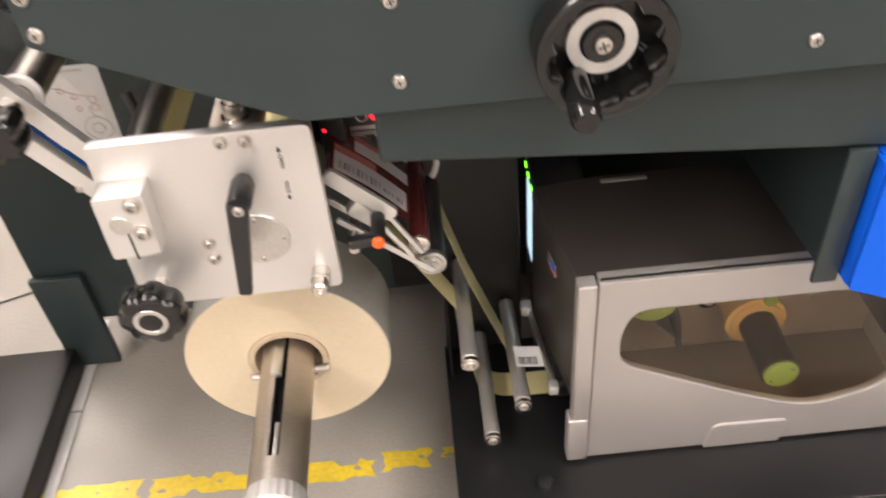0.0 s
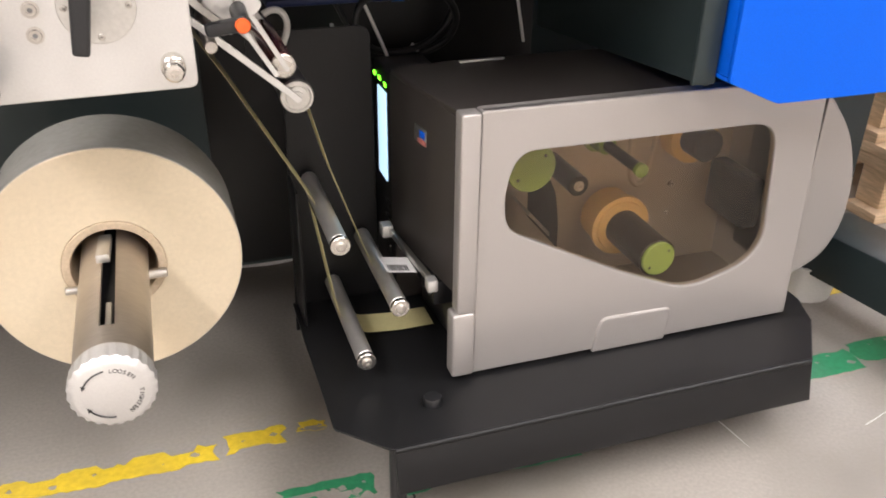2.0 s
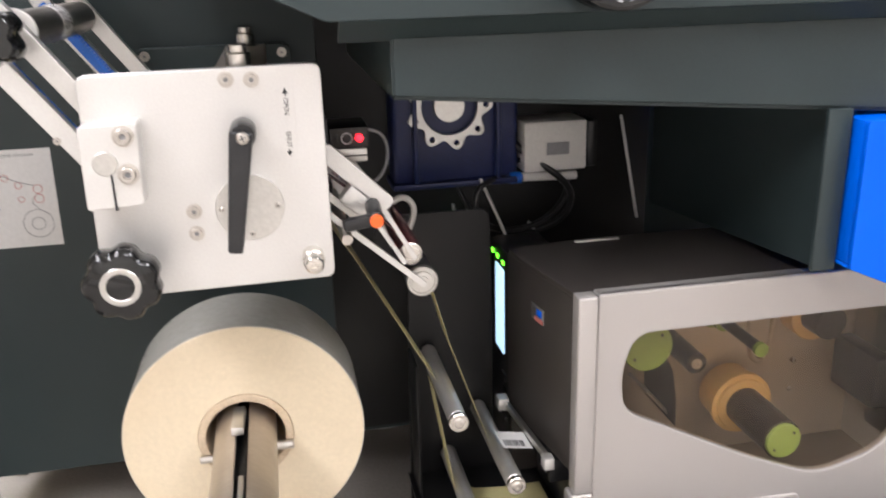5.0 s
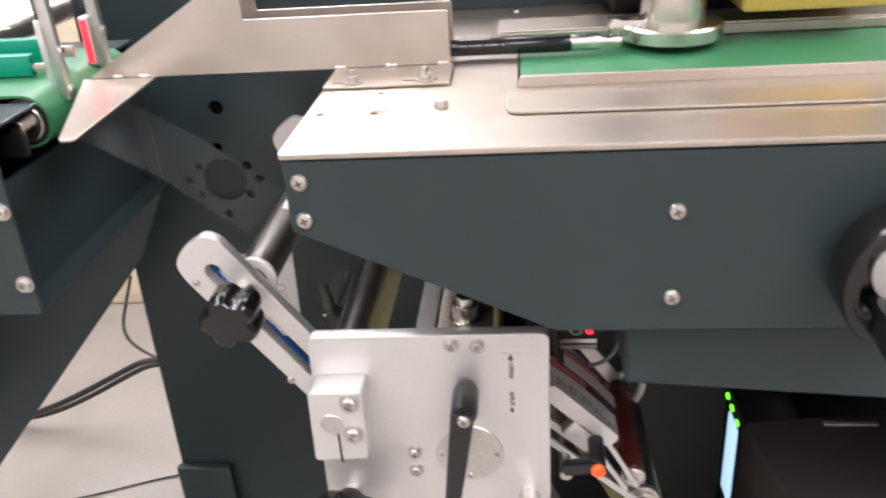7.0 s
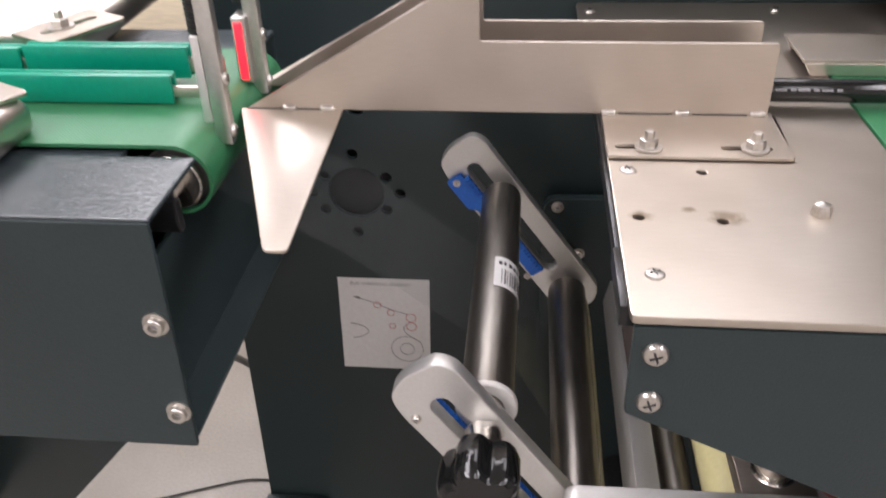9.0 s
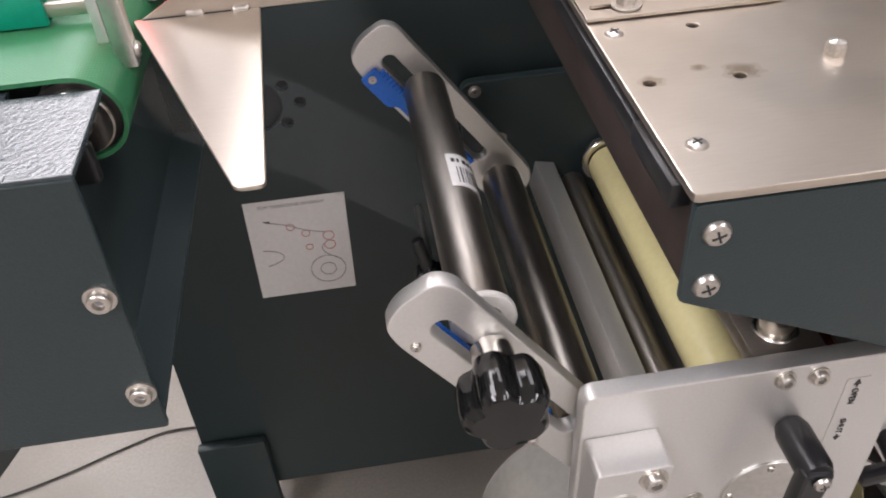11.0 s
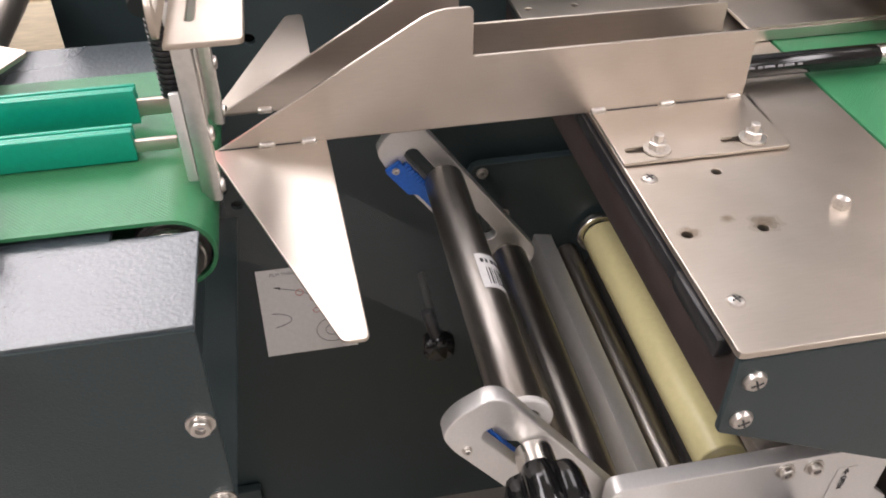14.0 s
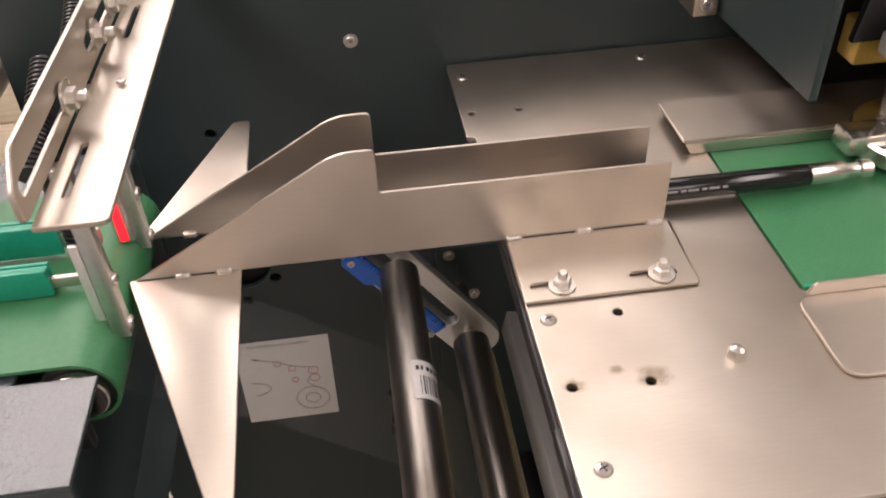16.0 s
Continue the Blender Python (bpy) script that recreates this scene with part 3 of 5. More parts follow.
# ---- product guide: two mirrored folded sheets ----
def product_guide(y, s, reach, tip):
    g = thing("product_guide", (0.0, y, 0.842), "folded stainless steel product guide with notched side wall", "guide rail", "product guides")
    wall = [(-0.222, 0.844), (0.098, 0.844), (0.098, 0.889), (-0.074, 0.889), (-0.074, 0.918), (-0.096, 0.918)]
    part("side_wall", sheet(rounded(wall, [0.001, 0.001, 0.003, 0.002, 0.004, 0.012]), 0.002, XZ, at=-y), STEEL_X, g)
    fl = [(0.0, y), (0.0, y - s * 0.058), (0.101, y - s * 0.058), (0.101, y)]
    slots = [slot(0.008, y - s * 0.046, 0.028, y - s * 0.046, 0.0028), slot(0.066, y - s * 0.046, 0.088, y - s * 0.046, 0.0028)]
    part("flange", sheet(rounded(fl, [0.0, 0.001, 0.004, 0.0]), 0.002, XY, slots, at=0.8436), STEEL, g)
    wing = [(-0.226, y), (-0.160, y), (tip, y - s * reach), (tip - 0.012, y - s * reach)]
    part("wing", sheet(rounded(wing, [0.003, 0.001, 0.004, 0.004]), 0.002, XY, at=0.8436), STEEL, g)
    for x in (0.004, 0.048, 0.092, -0.170, -0.194):
        part("weld_tab", box(x - 0.0048, x + 0.0048, y - 0.0036, y + 0.0036, 0.8431, 0.8474, 0.0018, 3), ZINC, g, "ground weld tab")
    for x0, x1 in ((0.010, 0.042), (0.054, 0.086), (-0.189, -0.175), (-0.221, -0.199)):
        part("bend_slit", box(x0, x1, y - s * 0.0014 - 0.0004, y - s * 0.0014 + 0.0004, 0.8440, 0.8450, 0), INK, g, "dark slit along the fold")
    for x in (0.023, 0.081):
        screw((x, y - s * 0.048, 0.845), (0, 0, 1), 0.0052, "nut", "bolt", g)
    return g


product_guide(0.200, 1, 0.164, -0.154)
product_guide(0.240, -1, 0.134, -0.164)

# ---- infeed conveyor ----
infeed = thing("infeed_conveyor", (-0.5, 0.2, 0), "dark powder-coated infeed conveyor with green belt", "conveyor")
part("front_panel", sheet(rounded([(-1.6, 0.692), (-0.232, 0.692), (-0.229, 0.845), (-1.6, 0.845)], 0.002, 2), 0.003, XZ, at=-0.0565), PAINT, infeed)
part("top_sheet", sheet([(-1.6, 0.056), (-0.229, 0.056), (-0.229, 0.124), (-0.272, 0.124), (-0.272, 0.133), (-1.6, 0.133)], 0.003, XY, at=0.8455), PAINT_TEX, infeed, "textured anthracite top sheet")
part("rear_sheet", sheet([(-1.6, 0.285), (-0.244, 0.285), (-0.244, 0.345), (-1.6, 0.345)], 0.003, XY, at=0.8455), PAINT_TEX, infeed)
part("rear_panel", box(-1.6, -0.244, 0.342, 0.345, 0.692, 0.844), PAINT, infeed)
part("end_panel", box(-0.262, -0.258, 0.06, 0.34, 0.69, 0.79), PAINT, infeed)
part("bottom_sheet", box(-1.6, -0.235, 0.058, 0.34, 0.690, 0.693), PAINT, infeed)
part("leg", sheet([(-0.24, 0.688), (-0.285, 0.60), (-0.62, 0.22), (-0.66, 0.0), (-0.74, 0.0), (-0.66, 0.25), (-0.62, 0.42), (-0.66, 0.688)], 0.004, XZ, at=-0.33), PAINT, infeed)
part("leg_flange", box(-0.66, -0.64, 0.1, 0.33, 0.3, 0.688), BLACK_SHEET, infeed)
for z in (0.783, 0.720):
    screw((-0.238, 0.055, z), (0, -1, 0), 0.0054, "socket", parent=infeed)
belt_path = [(-1.6, 0.851)] + [(-0.245 + 0.021 * math.sin(a), 0.830 + 0.021 * math.cos(a)) for a in [math.pi * i / 14 for i in range(15)]] + [(-1.6, 0.809)]
part("belt", strip(belt_path, 0.128, 0.288, 0.0022), BELT, infeed, "green belt with fine woven texture")
part("roller", rod((-0.245, 0.131, 0.830), (-0.245, 0.285, 0.830), 0.0198), RUBBER, infeed)
part("bearing", pipe((-0.245, 0.124, 0.830), (-0.245, 0.131, 0.830), 0.0165, 0.006), CHROME, infeed)
part("axle", rod((-0.245, 0.112, 0.830), (-0.245, 0.13, 0.830), 0.006), ZINC, infeed)
part("bearing_bracket", box(-0.262, -0.238, 0.108, 0.116, 0.806, 0.828, 0.003), BLACK, infeed)


def rail(y, x0, x1, z0, z1):
    g = thing("guide_strip", ((x0 + x1) / 2, y, z0), "teal green plastic guide strip on a steel flat", "guide rail", "teal guide strips")
    for name, y0, y1, za, zb in (("front_cheek", y - 0.005, y - 0.002, z0, z1), ("rear_cheek", y + 0.002, y + 0.005, z0, z1), ("cap", y - 0.0018, y + 0.0018, z1 - 0.003, z1 - 0.0006)):
        part(name, box(x0, x1, y0, y1, za, zb, 0.0008), TEAL, g)
    part("flat_bar", box(x0 + 0.01, x1 + 0.022, y - 0.0018, y + 0.0018, z0 + 0.003, z1 - 0.008, 0.0005), STEEL_X, g)
    return g


rail(0.189, -0.385, -0.262, 0.853, 0.871)
rail(0.221, -0.372, -0.262, 0.857, 0.878)
rail(0.188, -1.5, -0.39, 0.853, 0.872)
rail(0.222, -1.5, -0.376, 0.857, 0.876)


def side_tray(y0, y1, x1, bx, by, rot):
    g = thing("side_tray", (x1 - 0.5, (y0 + y1) / 2, 0.85), "stainless steel side tray with rounded edge beside the belt", "conveyor tray", "side trays")
    part("tray", box(-1.6, x1, y0, y1, 0.850, 0.874, 0.009, 4), STEEL_X, g)
    br = sheet(rounded([(-0.032, -0.021), (0.032, -0.021), (0.032, 0.021), (-0.032, 0.021)], 0.004), 0.003, XY, [slot(-0.018, 0, 0.018, 0, 0.004)])
    part("slotted_bracket", moved(br, pose(bx, by, 0.8757, 0, 0, rot)), STEEL, g)
    screw((bx - 0.006 * math.cos(radians(rot)), by - 0.006 * math.sin(radians(rot)), 0.877), (0, 0, 1), 0.006, "nut", "bolt", g)
    return g


side_tray(0.262, 0.50, -0.357, -0.362, 0.262, 62)
side_tray(0.02, 0.148, -0.330, -0.362, 0.126, 62)

# ---- sensor bracket over the belt end ----
sens = thing("sensor_bracket", (-0.222, 0.2, 0.96), "stainless steel sensor bracket with slots and red light curtain", "sensor bracket")
part("top_angle", sheet(rounded([(-0.224, 0.112), (-0.191, 0.112), (-0.191, 0.425), (-0.224, 0.425)], [0.001, 0.004, 0.004, 0.001]), 0.0028, XY, [slot(-0.214, 0.135, -0.214, 0.178, 0.0018), slot(-0.214, 0.30, -0.214, 0.345, 0.0018)], at=0.9505), STEEL, sens)
part("upright_lip", sheet(rounded([(0.112, 0.953), (0.425, 0.953), (0.425, 0.984), (0.128, 0.984), (0.112, 0.968)], 0.005), 0.0028, YZ, [slot(0.124, 0.966, 0.212, 0.966, 0.0046), slot(0.262, 0.966, 0.345, 0.966, 0.0046)], at=-0.2262), STEEL, sens)
for y in (0.200, 0.275, 0.318):
    screw((-0.2235, y, 0.966), (1, 0, 0), 0.0058, "nut", "bolt", sens)
for y in (0.238, 0.36):
    screw((-0.206, y, 0.9535), (0, 0, 1), 0.0028, "cross", parent=sens)
for y in (0.163, 0.242):
    part("post", box(-0.229, -0.219, y - 0.004, y + 0.004, 0.838, 0.9505, 0.0012), ALU_DULL, sens)
    for z in (0.846, 0.878):
        screw((-0.219, y, z), (1, 0, 0), 0.0042, "cross", parent=sens)
    bm_profile = []
    for i in range(24):
        bm_profile += [(0.0068, i * 0.003), (0.0068, i * 0.003 + 0.0014), (0.0056, i * 0.003 + 0.0015), (0.0056, i * 0.003 + 0.0029)]
    part("ribbed_conduit", lathe(bm_profile[:72], (-0.2330, y + 0.011, 0.897), (-0.2330, y + 0.011, 1.0), 20), BLACK, sens)
    part("ribbed_conduit", lathe(bm_profile, (-0.2355, y - 0.006, 0.950), (-0.2375, y + 0.14, 1.004), 20), BLACK, sens)
part("sensor_head", box(-0.236, -0.226, 0.232, 0.250, 0.848, 0.892, 0.0015), ALU_DULL, sens)
part("light_strip", box(-0.2338, -0.2288, 0.2305, 0.2325, 0.851, 0.889, 0.0004), RED_GLOW, sens, "glowing red light strip")
part("post_flange", box(-0.2345, -0.2292, 0.1595, 0.1625, 0.852, 0.9040, 0.0008), ALU, sens)

# ---- label unwind roll ----
RX, RZ = 0.075, 0.286
roll = thing("label_roll", (RX, 0.19, RZ - 0.123), "large roll of cream edged clear labels on a cardboard core", "label roll")
part("label_winding", pipe((RX, 0.140, RZ), (RX, 0.237, RZ), 0.1225, 0.0485, 96), ROLL_FACE, roll)
part("outer_wrap", pipe((RX, 0.1415, RZ), (RX, 0.2355, RZ), 0.1232, 0.1224, 96), ROLL_SKIN, roll, "translucent grey outer wrap")
part("core", pipe((RX, 0.138, RZ), (RX, 0.239, RZ), 0.0485, 0.0405, 64), CARD, roll)
mandrel = thing("unwind_mandrel", (RX, 0.2, RZ), "slotted steel unwind mandrel with a knurled locking cap", "mandrel")
tube = bmesh.new()
seg = 64
gap = {i for i in range(seg) if abs(((i + 0.5) / seg * 360 - 91 + 180) % 360 - 180) < 11.5}
for r0 in (0.0315,):
    ringa = [[tube.verts.new((RX + rr * math.cos(2 * math.pi * i / seg), y, RZ + rr * math.sin(2 * math.pi * i / seg))) for i in range(seg)] for y in (-0.048, -0.018, 0.236) for rr in (r0, r0 - 0.003)]
    o0, i0, o1, i1, o2, i2 = ringa
    for i in range(seg):
        j = (i + 1) % seg
        tube.faces.new((o0[i], o0[j], o1[j], o1[i]))
        tube.faces.new((i0[i], i0[j], i1[j], i1[i]))
        tube.faces.new((o0[i], o0[j], i0[j], i0[i]))
        if i not in gap:
            tube.faces.new((o1[i], o1[j], o2[j], o2[i]))
            tube.faces.new((i1[i], i1[j], i2[j], i2[i]))
        else:
            tube.faces.new((o1[i], o1[j], i1[j], i1[i]))
        if (i in gap) != (((i + 1) % seg) in gap):
            tube.faces.new((o1[j], o2[j], i2[j], i1[j]))
bmesh.ops.recalc_face_normals(tube, faces=tube.faces[:])
part("tube", finish(tube), MANDREL, mandrel, "split steel tube with a long slot")
part("shaft", rod((RX, -0.05, RZ), (RX, 0.438, RZ), 0.0185), BLACK_SHEET, mandrel)
cap = bmesh.new()
rings = []
for y, k, r in ((-0.046, 0, 0.0318), (-0.052, 1, 0.0325), (-0.066, 1, 0.0325), (-0.069, 0, 0.0300), (-0.0705, 0, 0.0275)):
    rings.append([cap.verts.new((RX + (r + (0.0012 if k and i % 4 < 2 else 0)) * math.cos(2 * math.pi * i / 96), y, RZ + (r + (0.0012 if k and i % 4 < 2 else 0)) * math.sin(2 * math.pi * i / 96))) for i in range(96)])
for a, b in zip(rings, rings[1:]):
    for i in range(96):
        cap.faces.new((a[i], a[(i + 1) % 96], b[(i + 1) % 96], b[i]))
cap.faces.new(rings[-1])
cap.faces.new(rings[0][::-1])
bmesh.ops.recalc_face_normals(cap, faces=cap.faces[:])
cap_ob = part("locking_cap", finish(cap), ALU, mandrel, "knurled silver locking cap")
for words, ang in (("LOOSEN", 62), ("TIGHTEN", -28)):
    letters = []
    for i, ch in enumerate(words):
        a = radians(ang + (len(words) - 1) * 4.7 - i * 9.4)
        letters.append(text_mesh(ch, 0.0050, XZ @ Matrix.Translation((RX + 0.0215 * math.cos(a), RZ + 0.0215 * math.sin(a), 0.0707)) @ pose(0, 0, 0, 0, 0, math.degrees(a) - 90)))
    part("lettering", joined(*letters), INK, cap_ob)
for a0, a1 in ((98, 152), (268, 214)):
    turn = [radians(a0 + (a1 - a0) * i / 8) for i in range(9)]
    tip, way = turn[-1], (1 if a1 > a0 else -1)
    part("arrow", joined(cable([(RX + 0.0225 * math.cos(t), -0.0707, RZ + 0.0225 * math.sin(t)) for t in turn], 0.0007),
                         sheet([(RX + r * math.cos(tip + way * t), RZ + r * math.sin(tip + way * t)) for r, t in ((0.0225, 0.16), (0.0205, -0.03), (0.0245, -0.03))][::way], 0.0004, XZ, bevel=0.00005, at=0.0709)), INK, cap_ob)
part("clamp_pin", rod((RX + 0.012, 0.131, RZ - 0.010), (RX + 0.048, 0.131, RZ - 0.010), 0.005), ZINC, mandrel)
part("clamp_pin", rod((RX - 0.048, 0.131, RZ - 0.016), (RX - 0.028, 0.131, RZ - 0.016), 0.004), ZINC, mandrel)
part("slot_bar", box(RX - 0.0030, RX + 0.0024, -0.016, 0.030, RZ + 0.0182, RZ + 0.0240, 0.001), ALU_DULL, mandrel)
part("wedge", moved(box(-0.006, 0.006, -0.03, 0.03, -0.004, 0.004, 0.001), pose(RX - 0.004, 0.115, RZ + 0.033, -8, 0, 0)), ALU_DULL, mandrel)

# ---- peel unit front plate ----
head = thing("drive_roller_unit", (0.077, 0.056, 0.486), "satin aluminium drive roller unit with lever and knobs", "label drive unit")
fp = part("front_plate", sheet(rounded([(-0.0195, 0.484), (0.174, 0.486), (0.174, 0.672), (-0.0165, 0.670)], 0.008), 0.012, XZ, bevel=0.0012, at=-0.056), ALU, head)
for x, z in ((0.098, 0.662), (0.118, 0.661), (0.061, 0.555), (0.061, 0.536)):
    screw((x, 0.050, z), (0, -1, 0), 0.0048, "socket", parent=head)
block = part("clamp_block", sheet(rounded([(-0.0165, 0.568), (0.027, 0.570), (0.029, 0.636), (-0.015, 0.635)], 0.004), 0.026, XZ, bevel=0.001, at=-0.037), ALU, head)
part("slit", box(0.0046, 0.0064, 0.0233, 0.0300, 0.5672, 0.597, 0.0002), INK, block, "sawn clamp slit")
part("shaft_end", rod((0.002, 0.0232, 0.605), (0.002, 0.05, 0.605), 0.0098), ALU_DULL, block)
for x, z in ((0.018, 0.626), (0.018, 0.596)):
    screw((x, 0.024, z), (0, -1, 0), 0.0062, "socket", parent=block)
d = part("bearing_cover", lathe([(0.0285, 0), (0.0285, 0.0012), (0.0280, 0.0018), (0.0001, 0.0018)], (0.107, 0.050, 0.555), (0.107, 0, 0.555), 48), ALU_DULL, head, "round matt steel cover")
for a in (90, 0, 180, 270):
    screw((0.107 + 0.023 * math.cos(radians(a)), 0.0482, 0.555 + 0.023 * math.sin(radians(a))), (0, -1, 0), 0.0026, "cross", parent=d)
lever = part("lever", joined(lathe([(0.0085, 0), (0.0105, 0.006), (0.0105, 0.032), (0.009, 0.036), (0.0001, 0.036)], (0.108, 0.048, 0.622), (0.108, 0, 0.622), 28),
     moved(sheet(rounded([(-0.0095, 0.006), (0.0095, 0.006), (0.0075, -0.092), (-0.0045, -0.092)], 0.003), 0.011, XZ, bevel=0.0025), pose(0.1065, 0.014, 0.62, -4, 9, 0))), BLACK, head, "black clamping lever")
screw((0.1082, 0.0074, 0.6215), (0, -1, 0), 0.0052, "cross", parent=lever)
part("guide_bolt", joined(lathe([(0.0095, 0), (0.0095, 0.014), (0.0080, 0.015), (0.0080, 0.026), (0.0065, 0.028), (0.003, 0.0285), (0.003, 0.026), (0.0001, 0.026)], (0.156, 0.050, 0.507), (0.156, 0, 0.507), 28)), CHROME, head)
plab = part("operation_label", sheet(rounded([(0.136, 0.594), (0.150, 0.594), (0.151, 0.654), (0.137, 0.654)], 0.0008, 2), 0.0004, XZ, bevel=0.0001, at=-0.0497), ALU, head, "small white label with two arrows")
for words, z in (("OPEN", 0.638), ("SHUT", 0.6105)):
    part("lettering", text_mesh(words, 0.0055, XZ @ Matrix.Translation((0.1438, z, -0.0492)) @ pose(0, 0, 0, 0, 0, -90)), INK, plab)
part("arrow", sheet([(0.1438, 0.6535), (0.1415, 0.6485), (0.1432, 0.6485), (0.1432, 0.6465), (0.1444, 0.6465), (0.1444, 0.6485), (0.1461, 0.6485)], 0.0003, XZ, bevel=0.00005, at=-0.0493), INK, plab)
part("arrow", sheet([(0.1438, 0.5965), (0.1461, 0.6005), (0.1444, 0.6005), (0.1444, 0.6025), (0.1432, 0.6025), (0.1432, 0.6005), (0.1415, 0.6005)], 0.0003, XZ, bevel=0.00005, at=-0.0493), INK, plab)


def star_knob(name, p, q, r, depth, parent, lobes=6, deep=0.16):
    """A lobed black grip whose axis runs from p to q."""
    bm = bmesh.new()
    n = 72
    rings = []
    for k, h in ((0.55, 0), (0.9, depth * 0.12), (1, depth * 0.32), (1, depth * 0.75), (0.93, depth * 0.92), (0.80, depth)):
        rings.append([bm.verts.new((k * r * (1 - deep * (0.5 + 0.5 * math.cos(lobes * t)) ** 2) * math.cos(t), k * r * (1 - deep * (0.5 + 0.5 * math.cos(lobes * t)) ** 2) * math.sin(t), h)) for t in [2 * math.pi * i / n for i in range(n)]])
    for a, b in zip(rings, rings[1:]):
        for i in range(n):
            bm.faces.new((a[i], a[(i + 1) % n], b[(i + 1) % n], b[i]))
    bm.faces.new(rings[0][::-1])
    bm.faces.new(rings[-1])
    me = finish(bm, 40)
    me.transform(along(p, q))
    return part(name, me, GLOSS_BLACK, parent, "glossy black lobed grip")


kn = star_knob("pressure_knob", (0.004, 0.028, 0.512), (0.004, -0.2, 0.512), 0.031, 0.030, head, 7, 0.12)
part("knob_ring", pipe((0.004, -0.0025, 0.512), (0.004, 0.0, 0.512), 0.0160, 0.0105), ALU_DULL, kn, "silver scale ring")
part("spindle", rod((0.004, 0.02, 0.512), (0.004, 0.06, 0.512), 0.008), ZINC, head)
# rollers behind the plate
part("drive_roller", rod((0.130, 0.064, 0.520), (0.130, 0.42, 0.520), 0.026), RUBBER, head)
part("bearer_bar", moved(box(-0.0095, 0.0095, 0.064, 0.425, -0.014, 0.014, 0.001), pose(0.05, 0, 0.553, 0, 12, 0)), ALU, head, "flat milled aluminium cross bar")
part("pinch_roller", rod((0.080, 0.064, 0.540), (0.080, 0.418, 0.540), 0.012), ROLLER, head)
part("web_roller", rod((0.112, 0.125, 0.566), (0.112, 0.405, 0.566), 0.020), BACKING, head, "roller wrapped in yellow backing paper")
part("web_shaft", rod((0.112, 0.064, 0.566), (0.112, 0.418, 0.566), 0.008), CHROME, head)
part("bearing", pipe((0.110, 0.407, 0.567), (0.110, 0.415, 0.567), 0.0235, 0.017), CHROME, head)
for y in (0.085, 0.335):
    part("stub", joined(rod((0.108, y, 0.660), (0.108, y, 0.680), 0.0105), rod((0.108, y, 0.680), (0.108, y, 0.687), 0.008), pipe((0.108, y, 0.664), (0.108, y, 0.667), 0.0135, 0.0106)), CHROME, head, "steel spring stud")
part("stub_bridge", box(0.086, 0.130, 0.064, 0.350, 0.654, 0.666, 0.001), MANDREL, head, "brownish steel bridge bar")
part("rear_plate", sheet(rounded([(-0.026, 0.48), (0.16, 0.48), (0.16, 0.661), (-0.026, 0.661)], 0.014), 0.010, XZ, bevel=0.001, at=-0.424), PAINT, head, "dark rear mounting plate")
for x, z in ((-0.013, 0.652), (0.148, 0.650), (0.01, 0.60)):
    screw((x, 0.4185, z), (0, -1, 0), 0.0044, "socket", parent=head)

# ---- dancer arms ----
dancer = thing("dancer_roller_frame", (-0.05, 0.2, 0.6), "pair of slotted aluminium arms carrying two black rollers", "roller frame")
ARM = [(-0.118, 0.728), (-0.110, 0.742), (-0.091, 0.754), (-0.080, 0.750), (0.026, 0.603), (0.022, 0.585), (-0.008, 0.573), (-0.112, 0.714)]
ax, az = 0.585, -0.811
for y, side in ((0.072, -1), (0.362, 1)):
    hole = slot(-0.088, 0.722, -0.020, 0.628, 0.0062)
    arm = part("arm", sheet(rounded(ARM, [0.008, 0.008, 0.008, 0.008, 0.014, 0.014, 0.014, 0.008]), 0.011, XZ, [hole], bevel=0.001, at=-y), ALU, dancer, "slotted satin aluminium arm")
    rack = []
    for i in range(30):
        t = i / 29
        rack.append(moved(box(-0.0016, 0.0016, -0.0022, 0.0022, -0.0025, 0.0025, 0.0004), pose(-0.0945 + 0.066 * t, y + 0.0088 * -side, 0.7155 - 0.091 * t, 0, 54, 0)))
    rack.append(moved(sheet(rounded([(-0.063, -0.006), (-0.032, -0.006), (-0.026, 0.000), (0.058, 0.000), (0.058, 0.009), (-0.063, 0.009)], 0.002), 0.005, XZ), pose(-0.070, y + 0.0085 * -side, 0.664, 0, 54, 0)))
    rk = part("toothed_rack", joined(*rack), BLUE_PLASTIC, arm, "blue toothed plastic rack")
    for x, z in ((-0.103, 0.712), (-0.040, 0.618)):
        screw((x, y - 0.0115 if side > 0 else y - 0.0055, z), (0, -1, 0), 0.0024, "socket", parent=arm)
part("dancer_roller", rod((-0.064, 0.092, 0.703), (-0.064, 0.342, 0.703), 0.0165), ROLLER, dancer, "worn black dancer roller")
part("roller_collar", pipe((-0.064, 0.087, 0.703), (-0.064, 0.092, 0.703), 0.0188, 0.0105), WHITE, dancer, "white plastic collar")
part("bearing", pipe((-0.064, 0.081, 0.703), (-0.064, 0.088, 0.703), 0.0100, 0.005), CHROME, dancer)
part("dancer_shaft", rod((-0.064, 0.045, 0.703), (-0.064, 0.360, 0.703), 0.0048), CHROME, dancer)
part("fixed_roller", rod((-0.004, 0.084, 0.606), (-0.004, 0.345, 0.606), 0.0168), ROLLER, dancer, "glossy black fixed roller")
part("fixed_shaft", rod((-0.004, 0.064, 0.606), (-0.004, 0.435, 0.606), 0.009), CHROME, dancer)
kn2 = star_knob("arm_knob", (-0.064, 0.050, 0.703), (-0.064, -0.4, 0.703), 0.0235, 0.034, dancer, 5, 0.22)
part("washer", pipe((-0.064, 0.050, 0.703), (-0.064, 0.066, 0.703), 0.0115, 0.006), CHROME, dancer)
